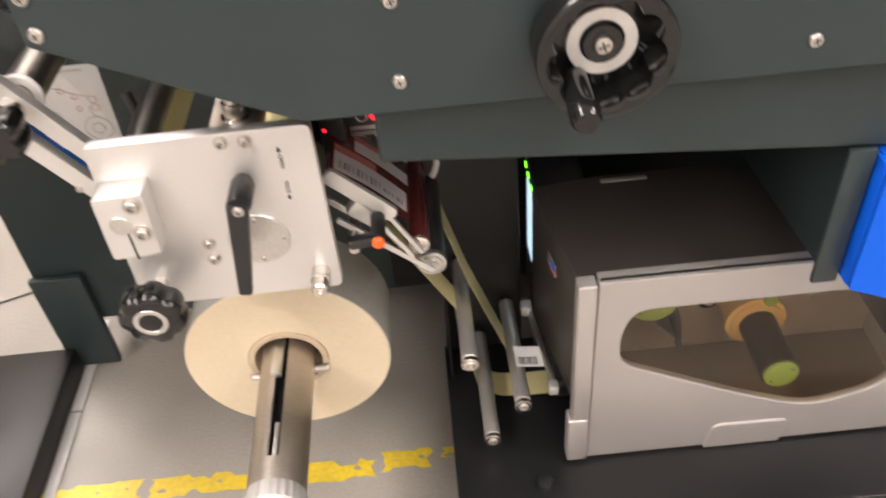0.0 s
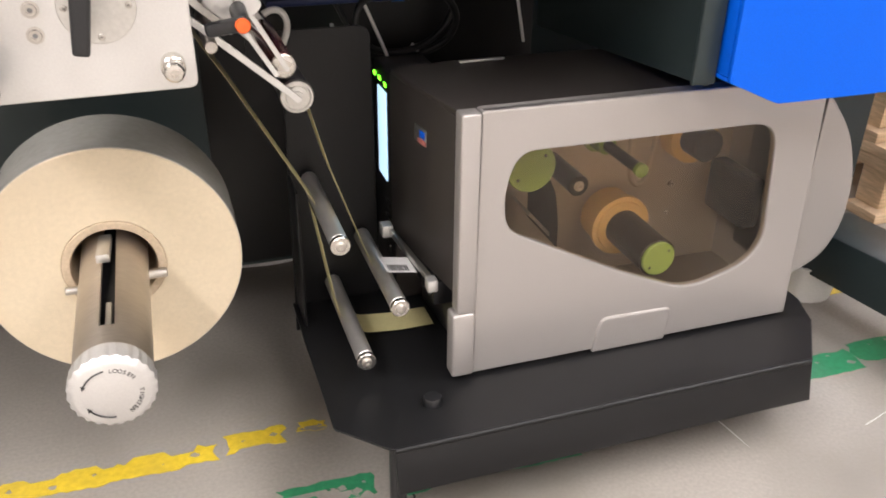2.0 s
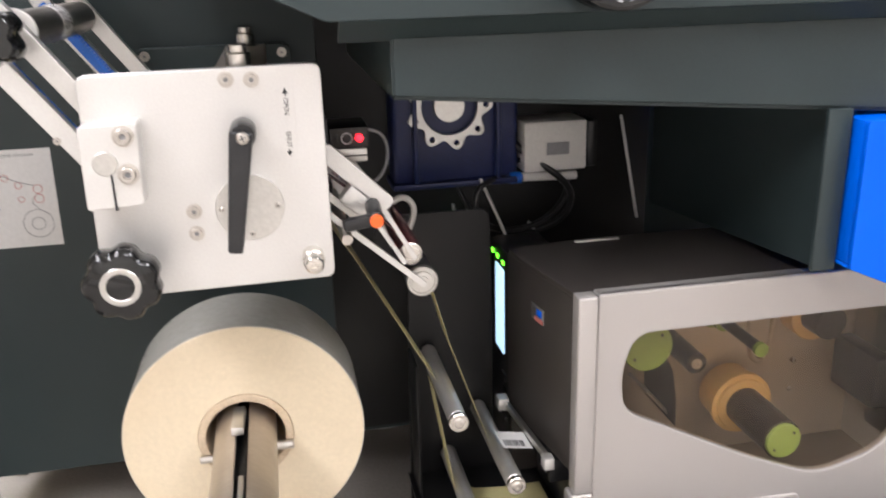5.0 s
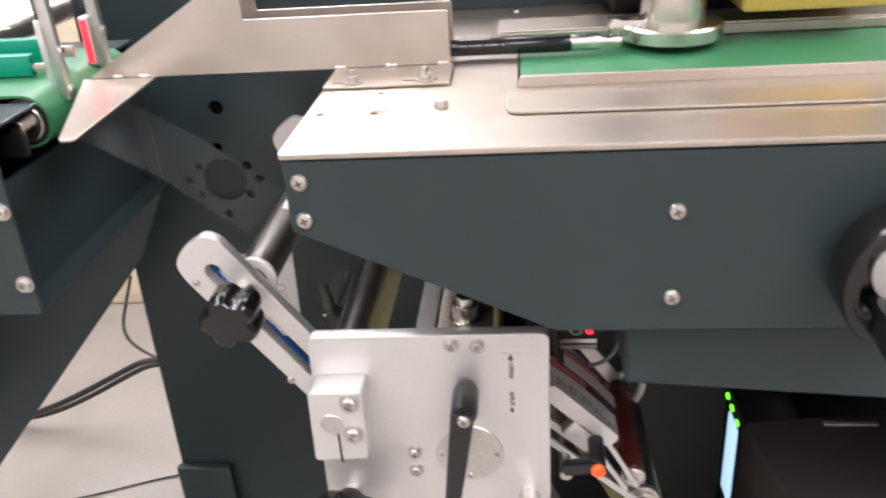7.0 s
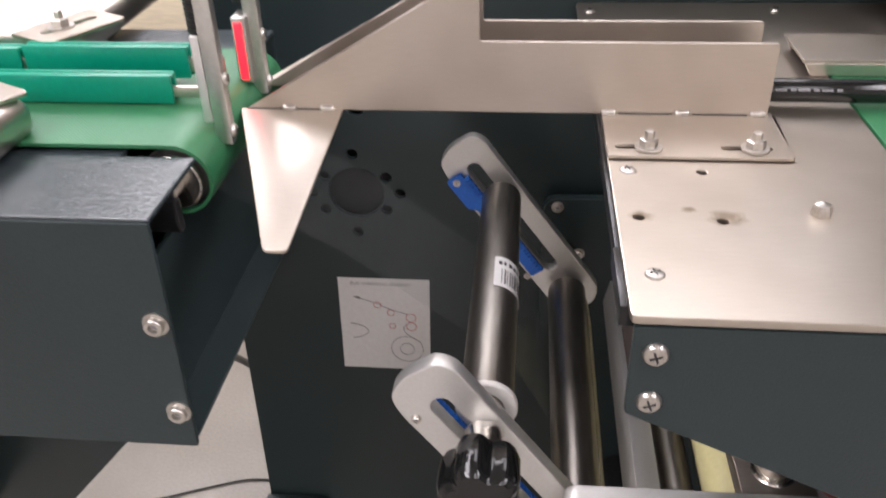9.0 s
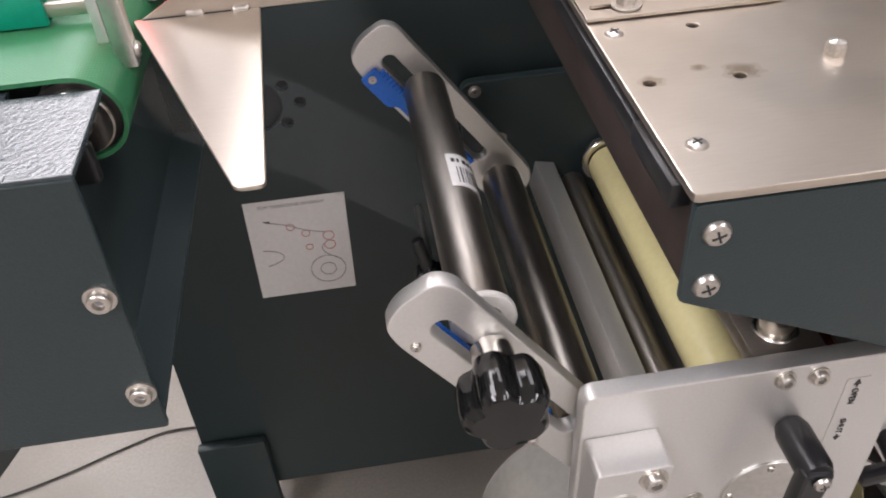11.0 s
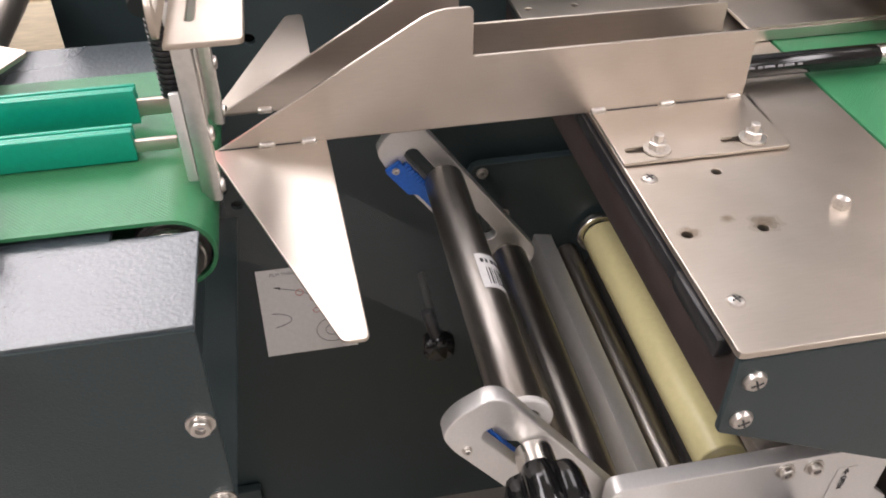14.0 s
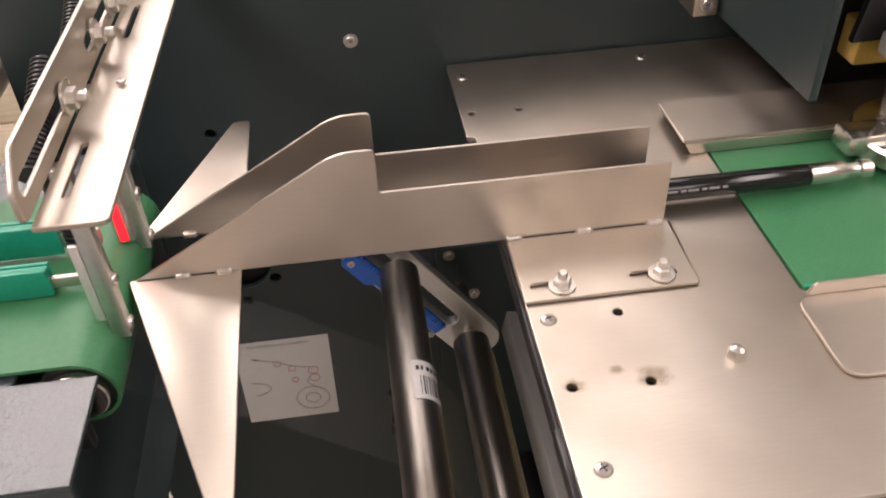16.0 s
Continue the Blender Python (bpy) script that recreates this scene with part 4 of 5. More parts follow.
back_knob = thing("rear_knob", (-0.071, 0.34, 0.513), "black lobed knob on a long threaded stud", "knob")
part("stud", rod((-0.071, 0.345, 0.517), (-0.071, 0.4375, 0.517), 0.004), ZINC, back_knob)
part("lock_pin", rod((-0.073, 0.338, 0.522), (-0.081, 0.346, 0.552), 0.0058), BLACK, back_knob)
star_knob("grip", (-0.071, 0.350, 0.513), (-0.071, 0.30, 0.505), 0.0165, 0.022, back_knob, 6, 0.18)

# ---- clear film web ----
film = thing("film_web", (-0.1, 0.2, 0.7), "clear label film running to the dancer roller", "film web")
f1 = part("film", strip([(-0.225, 0.822), (-0.15, 0.778), (-0.078, 0.721)], 0.135, 0.235, 0.0003), FILM, film)
f2 = part("film", strip([(-0.049, 0.697), (-0.024, 0.650), (-0.018, 0.615)], 0.135, 0.235, 0.0003), FILM, film)
f3 = part("film", strip([(0.0128, 0.609), (0.0150, 0.600), (0.0185, 0.582)], 0.098, 0.330, 0.0005), BACKING, film, "yellow backing paper leaving the roller")
f1.visible_shadow = f2.visible_shadow = False
def round_roller(a0, a1, r, y0, y1, step=-6):
    n = max(2, int(abs(a1 - a0) / abs(step)))
    return strip([(-0.064 + r * math.cos(radians(a0 + (a1 - a0) * i / n)), 0.703 + r * math.sin(radians(a0 + (a1 - a0) * i / n))) for i in range(n + 1)], y0, y1, 0.0003)


lab = part("white_label", round_roller(92, -42, 0.0171, 0.190, 0.226), PAPER, film, "white barcode label")
part("barcode", joined(*[round_roller(74 - i * 7.2, 74 - i * 7.2 - (1.6, 3.4, 1.2, 2.4)[i % 4], 0.0174, 0.194, 0.211) for i in range(13)]), INK, lab)
part("print_bar", joined(*[round_roller(82 - i * 13, 82 - i * 13 - (8, 5, 9)[i % 3], 0.0174, 0.2165, 0.2205) for i in range(7)]), INK, lab)

# ---- wall sticker with threading diagram ----
stk = thing("threading_diagram", (-0.193, 0.438, 0.484), "white paper threading diagram stuck to the dark panel", "sticker")
part("paper", sheet([(-0.244, 0.4225), (-0.145, 0.4225), (-0.142, 0.547), (-0.241, 0.547)], 0.0005, XZ, bevel=0.0001, at=-0.4396), PAPER, stk)
part("heading", text_mesh("FILM THREADING DIAGRAM", 0.0052, XZ @ Matrix.Translation((-0.195, 0.5395, -0.4392))), GREY_INK, stk)


def ring(cx, cz, r, w=0.0004):
    return cable([(cx + r * math.cos(2 * math.pi * i / 24), 0.4391, cz + r * math.sin(2 * math.pi * i / 24)) for i in range(25)], w)


part("red_rings", joined(*[ring(x, z, r) for x, z, r in ((-0.200, 0.512, 0.004), (-0.186, 0.502, 0.004), (-0.164, 0.496, 0.0055), (-0.164, 0.484, 0.0055), (-0.185, 0.484, 0.0035))]), RED_INK, stk)
part("roll_rings", joined(ring(-0.170, 0.452, 0.018), ring(-0.170, 0.452, 0.008)), GREY_INK, stk)
part("web_line", joined(*[cable(p, 0.0004) for p in ([(-0.222, 0.4391, 0.521), (-0.203, 0.4391, 0.516), (-0.187, 0.4391, 0.506), (-0.168, 0.4391, 0.501)], [(-0.164, 0.4391, 0.490), (-0.185, 0.4391, 0.480), (-0.155, 0.4391, 0.463)], [(-0.232, 0.4391, 0.486), (-0.215, 0.4391, 0.484), (-0.21, 0.4391, 0.470), (-0.23, 0.4391, 0.465)])]), GREY_INK, stk)
part("arrow_head", sheet([(-0.226, 0.5225), (-0.219, 0.5225), (-0.219, 0.519)], 0.0003, XZ, bevel=0.00005, at=-0.4391), INK, stk)

# ---- hand wheel ----
wheel = thing("hand_wheel", (0.398, -0.02, 0.757), "glossy black hand wheel with crank handle and silver scale ring", "hand wheel")
HX, HZ = 0.398, 0.757
scallop = []
for k in range(112):
    a = 2 * math.pi * k / 112
    r = 0.0345 + 0.0055 * abs(math.cos(4.5 * a + 0.6)) ** 0.7
    scallop.append((HX + r * math.cos(a), HZ + r * math.sin(a)))
rim = part("rim", sheet(disc(HX, HZ, 0.0498, 96), 0.032, XZ, [scallop], bevel=0.0034, at=0.0225), GLOSS_BLACK, wheel, "glossy black rim with scalloped inner edge")
part("dish", lathe([(0.022, 0.0), (0.044, 0.002), (0.0480, 0.006), (0.0480, 0.0090), (0.038, 0.0090), (0.030, 0.012), (0.0001, 0.012)], (HX, 0.0, HZ), (HX, -0.5, HZ), 72), GLOSS_BLACK, wheel)
part("scale_ring", pipe((HX, -0.0165, HZ), (HX, -0.0118, HZ), 0.0258, 0.0155), ALU, wheel, "silver scale ring")
part("hub", lathe([(0.0153, 0), (0.0153, 0.007), (0.0140, 0.0085), (0.0001, 0.0085)], (HX, -0.0118, HZ), (HX, -1, HZ)), GLOSS_BLACK, wheel)
screw((HX, -0.0203, HZ), (0, -1, 0), 0.0075, "cross", parent=wheel)
part("crank_handle", lathe([(0.006, 0), (0.0088, 0.004), (0.0098, 0.014), (0.0112, 0.046), (0.0110, 0.059), (0.0085, 0.064), (0.0001, 0.065)], (HX - 0.019, -0.0085, HZ - 0.026), (HX - 0.024, -0.5, HZ - 0.05)), GLOSS_BLACK, wheel)

# ---- peel arms and nip rollers ----
nip = thing("nip_roller_arm", (0.22, 0.15, 0.45), "steel bars with two nip rollers and an orange clamp button", "roller arm")
def bar(x0, z0, x1, z1, y, wide, thick, mat, name="side_bar", label=""):
    L, a = math.hypot(x1 - x0, z1 - z0), math.degrees(math.atan2(z1 - z0, x1 - x0))
    return part(name, moved(sheet(rounded([(-0.006, -wide / 2), (L + 0.006, -wide / 2), (L + 0.006, wide / 2), (-0.006, wide / 2)], wide * 0.4), thick, XZ), pose(x0, y, z0, 0, -a, 0)), mat, nip, label)


bar(0.176, 0.589, 0.226, 0.540, 0.088, 0.016, 0.006, ALU, "upper_bar", "white aluminium bar")
bar(0.216, 0.548, 0.250, 0.486, 0.092, 0.0045, 0.004, ALU)
bar(0.208, 0.536, 0.240, 0.482, 0.092, 0.0045, 0.004, ALU)
bar(0.178, 0.527, 0.258, 0.455, 0.096, 0.006, 0.004, ALU)
bar(0.172, 0.550, 0.205, 0.520, 0.100, 0.007, 0.004, ALU_DULL)
bar(0.178, 0.585, 0.250, 0.484, 0.245, 0.014, 0.005, ALU)
bar(0.176, 0.535, 0.261, 0.452, 0.248, 0.010, 0.005, ALU)
part("pivot_block", moved(box(-0.016, 0.016, 0.085, 0.102, -0.012, 0.012, 0.004), pose(0.203, 0, 0.543, 0, 42, 0)), ALU, nip)
part("lower_tie", rod((0.188, 0.07, 0.512), (0.188, 0.25, 0.512), 0.0055), ZINC, nip)
part("clamp_lever", moved(box(-0.030, 0.006, 0.056, 0.068, -0.006, 0.006, 0.004), pose(0.214, 0, 0.532, 0, -8, 0)), BLACK, nip, "black clamp lever")
part("clamp_post", rod((0.214, 0.060, 0.532), (0.214, 0.092, 0.540), 0.007), BLACK, nip)
part("orange_button", lathe([(0.0062, 0), (0.0062, 0.003), (0.005, 0.0045), (0.0001, 0.005)], (0.214, 0.056, 0.532), (0.214, 0, 0.532), 24), ORANGE, nip, "orange push button")
part("upper_nip_roller", rod((0.250, 0.103, 0.483), (0.250, 0.236, 0.483), 0.0112), RIBBON_RED, nip, "dark red-tinged nip roller")
part("roller_end", lathe([(0.0112, 0), (0.0112, 0.003), (0.009, 0.0045), (0.005, 0.0045), (0.005, 0.006), (0.0001, 0.006)], (0.250, 0.103, 0.483), (0.250, 0, 0.483), 28), CHROME, nip)
part("lower_nip_roller", rod((0.261, 0.110, 0.452), (0.261, 0.240, 0.452), 0.0148), RUBBER, nip, "black lower nip roller")
part("roller_end", lathe([(0.0158, 0), (0.0158, 0.004), (0.0148, 0.0055), (0.0128, 0.0055), (0.0122, 0.0040), (0.0105, 0.0040), (0.0098, 0.0060), (0.0060, 0.0066), (0.0056, 0.0085), (0.0001, 0.0085)], (0.261, 0.110, 0.452), (0.261, 0, 0.452), 36), ALU_DULL, nip, "turned aluminium end cap")
part("hook", cable([(0.252, 0.238, 0.498), (0.262, 0.240, 0.504), (0.275, 0.240, 0.497), (0.277, 0.240, 0.478), (0.268, 0.240, 0.462)], 0.0035), WHITE, nip, "white wire hook")
web_label = thing("label_web", (0.21, 0.18, 0.5), "web of printed red and white labels lying over the arm", "label web")
part("web", strip([(0.170, 0.566), (0.200, 0.541), (0.243, 0.495)], 0.125, 0.225, 0.0004), RIBBON_RED, web_label, "dark red translucent web")
def on_web(x):
    return 0.566 - (x - 0.170) * (0.833 if x < 0.200 else 0.833 + (x - 0.200) * 3.4)


def web_piece(name, x0, x1, y0, y1, lift, mat, parent, label=""):
    n = 6
    return part(name, strip([(x0 + (x1 - x0) * i / n, on_web(x0 + (x1 - x0) * i / n) + lift) for i in range(n + 1)], y0, y1, 0.0003), mat, parent, label)


near = web_piece("printed_label", 0.174, 0.240, 0.136, 0.168, 0.0014, PAPER, web_label, "white printed label")
web_piece("red_edge", 0.174, 0.212, 0.1685, 0.180, 0.0016, RED_INK, near)
far = web_piece("printed_label", 0.192, 0.242, 0.184, 0.203, 0.0014, PAPER, web_label, "white printed label")
web_piece("red_edge", 0.192, 0.228, 0.2035, 0.211, 0.0016, RED_INK, far)
for i in range(15):
    x = 0.179 + i * 0.0040
    web_piece("print_bar", x, x + (0.0010, 0.0022, 0.0014)[i % 3], 0.142, 0.154 if i < 10 else 0.149, 0.0021, GREY_INK, near)

# backing paper web round the idlers
web = thing("backing_web", (0.3, 0.16, 0.15), "yellow glassine backing paper threaded round the idlers", "paper web")
part("span", strip([(0.275, 0.445), (0.300, 0.350), (0.343, 0.222)], 0.176, 0.216), BACKING, web)
part("span", strip([(0.150, 0.545), (0.205, 0.452), (0.283, 0.306)], 0.176, 0.216), BACKING, web)
part("span", strip([(0.2815, 0.292), (0.303, 0.157)], 0.176, 0.216), BACKING, web)
part("span", strip([(0.312, 0.1422), (0.335, 0.130), (0.372, 0.126), (0.418, 0.126)], 0.176, 0.216), BACKING, web)


def idler(x, y0, z, y1):
    g = thing("idler_roller", (x, y1, z), "polished steel idler roller on the black side panel", "roller", "idler rollers")
    part("sleeve", rod((x, y0 + 0.012, z), (x, y1 - 0.008, z), 0.0098), IDLER, g)
    part("end_collar", pipe((x, y0 + 0.004, z), (x, y0 + 0.011, z), 0.0104, 0.004), CHROME, g)
    part("end_screw", lathe([(0.0055, 0), (0.0055, 0.0025), (0.0042, 0.0035), (0.0022, 0.0035), (0.0022, 0.002), (0.0001, 0.002)], (x, y0 + 0.005, z), (x, 0, z), 20), ZINC, g)
    part("foot", rod((x, y1 - 0.009, z), (x, y1, z), 0.0075), BLACK, g)


idler(0.292, 0.090, 0.296, 0.278)
idler(0.353, 0.087, 0.212, 0.278)
idler(0.313, 0.084, 0.152, 0.278)

# ---- printer tray ----
tray = thing("printer_tray", (0.58, 0.13, 0.0), "black folded sheet steel tray that carries the printer", "machine tray")
top = [(0.262, 0.285), (0.262, 0.030), (0.312, -0.020), (0.822, -0.020), (0.878, 0.050), (0.897, 0.100), (0.900, 0.285)]
part("top_sheet", sheet(rounded(top, 0.004, 3), 0.003, XY, at=0.1185), BLACK_SHEET, tray)
def lip(a, b, drop, out):
    d = Vector((b[0] - a[0], b[1] - a[1], 0))
    ang = math.degrees(math.atan2(d.y, d.x))
    return moved(box(0, d.length, -0.0015, 0.0015, -drop, 0, 0.001), pose(a[0], a[1], 0.1195, -out, 0, ang))


part("front_lip", lip((0.314, -0.019), (0.822, -0.019), 0.052, 14), BLACK_SHEET, tray)
part("front_fold", rod((0.314, -0.0195, 0.1172), (0.822, -0.0195, 0.1172), 0.0032), BLACK_SHEET, tray)
part("corner_lip", lip((0.822, -0.019), (0.878, 0.050), 0.054, 8), BLACK_SHEET, tray)
part("side_lip", lip((0.878, 0.050), (0.897, 0.100), 0.054, 4), BLACK_SHEET, tray)
part("side_panel", sheet(rounded([(0.264, 0.08), (0.376, 0.08), (0.374, 0.470), (0.235, 0.470), (0.235, 0.430), (0.272, 0.40)], [0.002, 0.002, 0.016, 0.01, 0.01, 0.002]), 0.003, XZ, at=-0.281), BLACK_SHEET, tray, "upright black side panel with rounded corner")
part("panel_flange", box(0.2685, 0.2715, 0.225, 0.279, 0.08, 0.300, 0.0008), BLACK_SHEET, tray)
part("bolt_head", lathe([(0.0105, 0), (0.0105, 0.007), (0.009, 0.0095), (0.0001, 0.0102)], (0.372, 0.038, 0.120), (0.372, 0.038, 1), 28), BLACK, tray)
part("leg", rod((0.322, 0.0, 0.025), (0.322, 0.0, 0.117), 0.009), BLACK, tray)
part("levelling_foot", lathe([(0.022, 0), (0.022, 0.004), (0.012, 0.012), (0.008, 0.026)], (0.322, 0.0, 0.0), (0.322, 0.0, 1)), RUBBER, tray)
part("leg", rod((0.80, 0.12, 0.025), (0.80, 0.12, 0.117), 0.009), BLACK, tray)
part("levelling_foot", lathe([(0.022, 0), (0.022, 0.004), (0.012, 0.012), (0.008, 0.026)], (0.80, 0.12, 0.0), (0.80, 0.12, 1)), RUBBER, tray)

# ---- label printer ----
prn = thing("label_printer", (0.63, 0.16, 0.121), "silver and dark bronze label printer with smoked oval window", "printer")
WIN = rounded([(0.458, 0.345), (0.472, 0.386), (0.78, 0.386), (0.797, 0.215), (0.70, 0.186), (0.615, 0.221), (0.462, 0.300)], [0.022, 0.03, 0.032, 0.045, 0.03, 0.03, 0.018], 8)
cover_o = rounded([(0.429, 0.1245), (0.852, 0.1245), (0.838, 0.4325), (0.431, 0.4325)], [0.002, 0.004, 0.01, 0.003])
cov = part("front_cover", sheet(cover_o, 0.010, XZ, [WIN], bevel=0.0018, at=-0.075), SILVER, prn, "silver front cover with an oval window")
pane = part("window", sheet(WIN, 0.003, XZ, bevel=0.0004, at=-0.0735), SMOKED, cov, "smoked clear window")
pane.visible_shadow = False
part("grip_tab", sheet(rounded([(0.578, 0.121), (0.676, 0.121), (0.682, 0.166), (0.586, 0.168)], [0.004, 0.004, 0.012, 0.012]), 0.006, XZ, bevel=0.0027, at=-0.0705), SILVER, cov)
part("cover_top", box(0.431, 0.838, 0.071, 0.090, 0.425, 0.4325, 0.0035, 3), SILVER, cov)
part("corner_strip", box(0.4085, 0.4291, 0.0655, 0.085, 0.208, 0.4325, 0.0024, 3), SILVER, prn, "silver corner strip")
part("lower_latch", box(0.4035, 0.4288, 0.0645, 0.086, 0.1265, 0.2076, 0.0032, 3), SILVER, prn)
side = [(0.432, 0.080), (0.412, 0.086), (0.392, 0.195), (0.387, 0.245), (0.46, 0.256), (0.86, 0.256), (0.86, 0.084)]
part("lid", sheet(rounded(side[1:], 0.003, 2), 0.006, XY, bevel=0.0015, at=0.4260), DARK_HOUSING, prn, "dark bronze lid")
part("left_wall", moved(box(-0.0015, 0.0015, 0, 0.162, 0.224, 0.4235, 0.0006), pose(0.4125, 0.0865, 0, 0, 0, 8.8)), DARK_HOUSING, prn)
part("left_wall_lower", moved(box(-0.0015, 0.0015, 0, 0.155, 0.124, 0.190, 0.0006), pose(0.434, 0.09, 0, 0, 0, 3)), BLACK, prn)
part("back_wall", box(0.392, 0.86, 0.249, 0.254, 0.124, 0.4235, 0.001), DARK_HOUSING, prn)
part("mechanism_plate", box(0.43, 0.858, 0.236, 0.240, 0.124, 0.4225, 0.0008), MECH, prn, "brown-grey mechanism plate")
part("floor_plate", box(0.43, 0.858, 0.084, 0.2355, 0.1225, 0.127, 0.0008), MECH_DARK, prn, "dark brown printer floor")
rs = sheet(rounded([(0.084, 0.125), (0.25, 0.125), (0.25, 0.42), (0.084, 0.42)], 0.004), 0.004, YZ, bevel=0.001, at=0.858)
part("right_wall", rs, SILVER, prn)
part("side_bulge", sheet(rounded([(0.856, 0.405), (0.875, 0.400), (0.918, 0.350), (0.942, 0.285), (0.942, 0.222), (0.922, 0.180), (0.885, 0.160), (0.856, 0.150)], 0.03, 6), 0.10, XZ, bevel=0.004, at=-0.150), SILVER, prn, "rounded silver side housing")
part("lid_strip", moved(box(0.468, 0.523, 0.240, 0.246, 0.4292, 0.4318, 0.001), pose(0, 0, 0)), ALU_DULL, prn)
logo = part("badge", moved(box(-0.0006, 0.0006, -0.015, 0.013, -0.009, 0.009, 0.0004), pose(0.3975, 0.165, 0.3785, 0, 0, 8.8)), ALU_DULL, prn, "small silver badge with blue and red shapes")
part("badge_shape", moved(box(-0.0006, 0.0006, -0.012, 0.000, -0.002, 0.006, 0.0003), pose(0.3968, 0.165, 0.3785, 0, 0, 8.8)), BLUE_PAINT, logo)
part("badge_shape", moved(box(-0.0006, 0.0006, -0.015, 0.004, -0.009, -0.004, 0.0003), pose(0.3968, 0.165, 0.3785, 0, 0, 8.8)), RED_INK, logo)
# ribbon spools behind the window
def spool(x, z, y0, core_r, rib_r, cap_r):
    s = part("ribbon_spool", rod((x, y0, z), (x, 0.215, z), rib_r), INK_RIBBON, prn, "black ribbon spool with green end cap")
    part("end_cap", lathe([(cap_r, 0), (cap_r, 0.003), (cap_r - 0.0012, 0.0042), (0.0001, 0.0042)], (x, y0, z), (x, -1, z), 36), GREEN_CAP, s, "olive green end cap")
    for a in (40, 220):
        part("cap_hole", lathe([(0.002, 0), (0.0001, 0.0004)], (x + cap_r * 0.7 * math.cos(radians(a)), y0 - 0.0043, z + cap_r * 0.7 * math.sin(radians(a))), (x + cap_r * 0.7 * math.cos(radians(a)), -1, z + cap_r * 0.7 * math.sin(radians(a))), 12), INK, s)
    if core_r:
        part("flange", lathe([(core_r * 0.6, 0), (core_r * 0.84, 0.001), (core_r * 0.86, 0.004), (core_r, 0.005), (core_r, 0.012), (core_r * 0.9, 0.014), (core_r * 0.9, 0.046)], (x, 0.183, z), (x, 1, z), 40), RIBBON, s, "amber spool flange")
    return s


spool(0.672, 0.217, 0.100, 0.040, 0.024, 0.0215)
spool(0.507, 0.347, 0.118, 0, 0.026, 0.0285)
part("feed_rod", rod((0.650, 0.128, 0.322), (0.650, 0.205, 0.322), 0.0068), BLACK, prn)
part("feed_rod_cap", lathe([(0.0085, 0), (0.0085, 0.006), (0.0001, 0.007)], (0.650, 0.129, 0.322), (0.650, -1, 0.322), 24), GREEN_CAP, prn, "olive green rod cap")
part("feed_rod_base", lathe([(0.018, 0), (0.018, 0.004), (0.013, 0.005), (0.012, 0.030), (0.0001, 0.032)], (0.650, 0.235, 0.322), (0.650, -1, 0.322), 24), GREEN_CAP, prn, "olive green rod base")
part("media_hub", rod((0.775, 0.175, 0.318), (0.775, 0.236, 0.318), 0.021), INK_RIBBON, prn)
part("media_core", pipe((0.775, 0.205, 0.318), (0.775, 0.234, 0.318), 0.034, 0.0215), RIBBON, prn, "amber media core")
part("ribbon_sheet", strip([(0.531, 0.338), (0.546, 0.305), (0.552, 0.268), (0.553, 0.235)], 0.130, 0.215, 0.0006), INK_RIBBON, prn, "dark ribbon sheet")
part("pivot_boss", rod((0.590, 0.158, 0.296), (0.590, 0.236, 0.296), 0.013), BLACK, prn)
screw((0.590, 0.158, 0.296), (0, -1, 0), 0.0048, "socket", parent=prn)
screw((0.770, 0.2355, 0.243), (0, -1, 0), 0.0036, "socket", parent=prn)
screw((0.770, 0.2355, 0.200), (0, -1, 0), 0.0028, "socket", parent=prn)
part("guide_plate", moved(box(-0.03, 0.03, 0.15, 0.2, -0.002, 0.002, 0.001), pose(0.545, 0, 0.25, 0, 48, 0)), ALU_DULL, prn)
part("rear_latch", box(0.826, 0.853, 0.15, 0.235, 0.205, 0.275, 0.006), BLACK, prn)
part("channel", cable([(0.70, 0.234, 0.36), (0.702, 0.234, 0.27), (0.715, 0.234, 0.245), (0.735, 0.234, 0.255), (0.74, 0.234, 0.36)], 0.004), MECH, prn)
# peel bar and emerging label
part("peel_bar", moved(box(-0.003, 0.003, 0, 0.145, -0.004, 0.004, 0.0012), pose(0.3925, 0.098, 0.232, 0, 0, 5)), ALU_DULL, prn, "square aluminium peel bar")
part("peel_block", box(0.385, 0.397, 0.096, 0.110, 0.222, 0.237, 0.002), ALU, prn)
part("peel_block", box(0.370, 0.384, 0.230, 0.247, 0.224, 0.240, 0.002), ALU, prn)
for y in (0.12, 0.14, 0.16, 0.18, 0.20):
    part("peel_rib", moved(box(0.398, 0.43, y - 0.004, y + 0.004, 0.192, 0.222, 0.003), pose(0, 0, 0)), BLACK, prn)
out = part("printed_label", moved(box(-0.024, 0.012, -0.016, 0.016, -0.0003, 0.0003, 0), pose(0.374, 0.158, 0.2265, 4, 12, 4)), PAPER, prn, "white printed barcode label")
part("barcode", joined(*[moved(box(-0.020 + i * 0.0028, -0.0187 + i * 0.0028 + (0.0006 if i % 3 else 0), -0.013, -0.001, 0.0004, 0.0006, 0), pose(0.374, 0.158, 0.2265, 4, 12, 4)) for i in range(9)]), INK, out)

# ---- operating panel beside the printer ----
ctl = thing("operating_panel", (0.42, 0.3, 0.15), "black operating panel with lit screen and green lights", "control panel")
part("housing", box(0.392, 0.455, 0.258, 0.345, 0.122, 0.415, 0.004), BLACK, ctl)
part("screen", box(0.3905, 0.3925, 0.282, 0.320, 0.275, 0.388, 0.0005), SCREEN_GLOW, ctl, "lit pale blue screen")
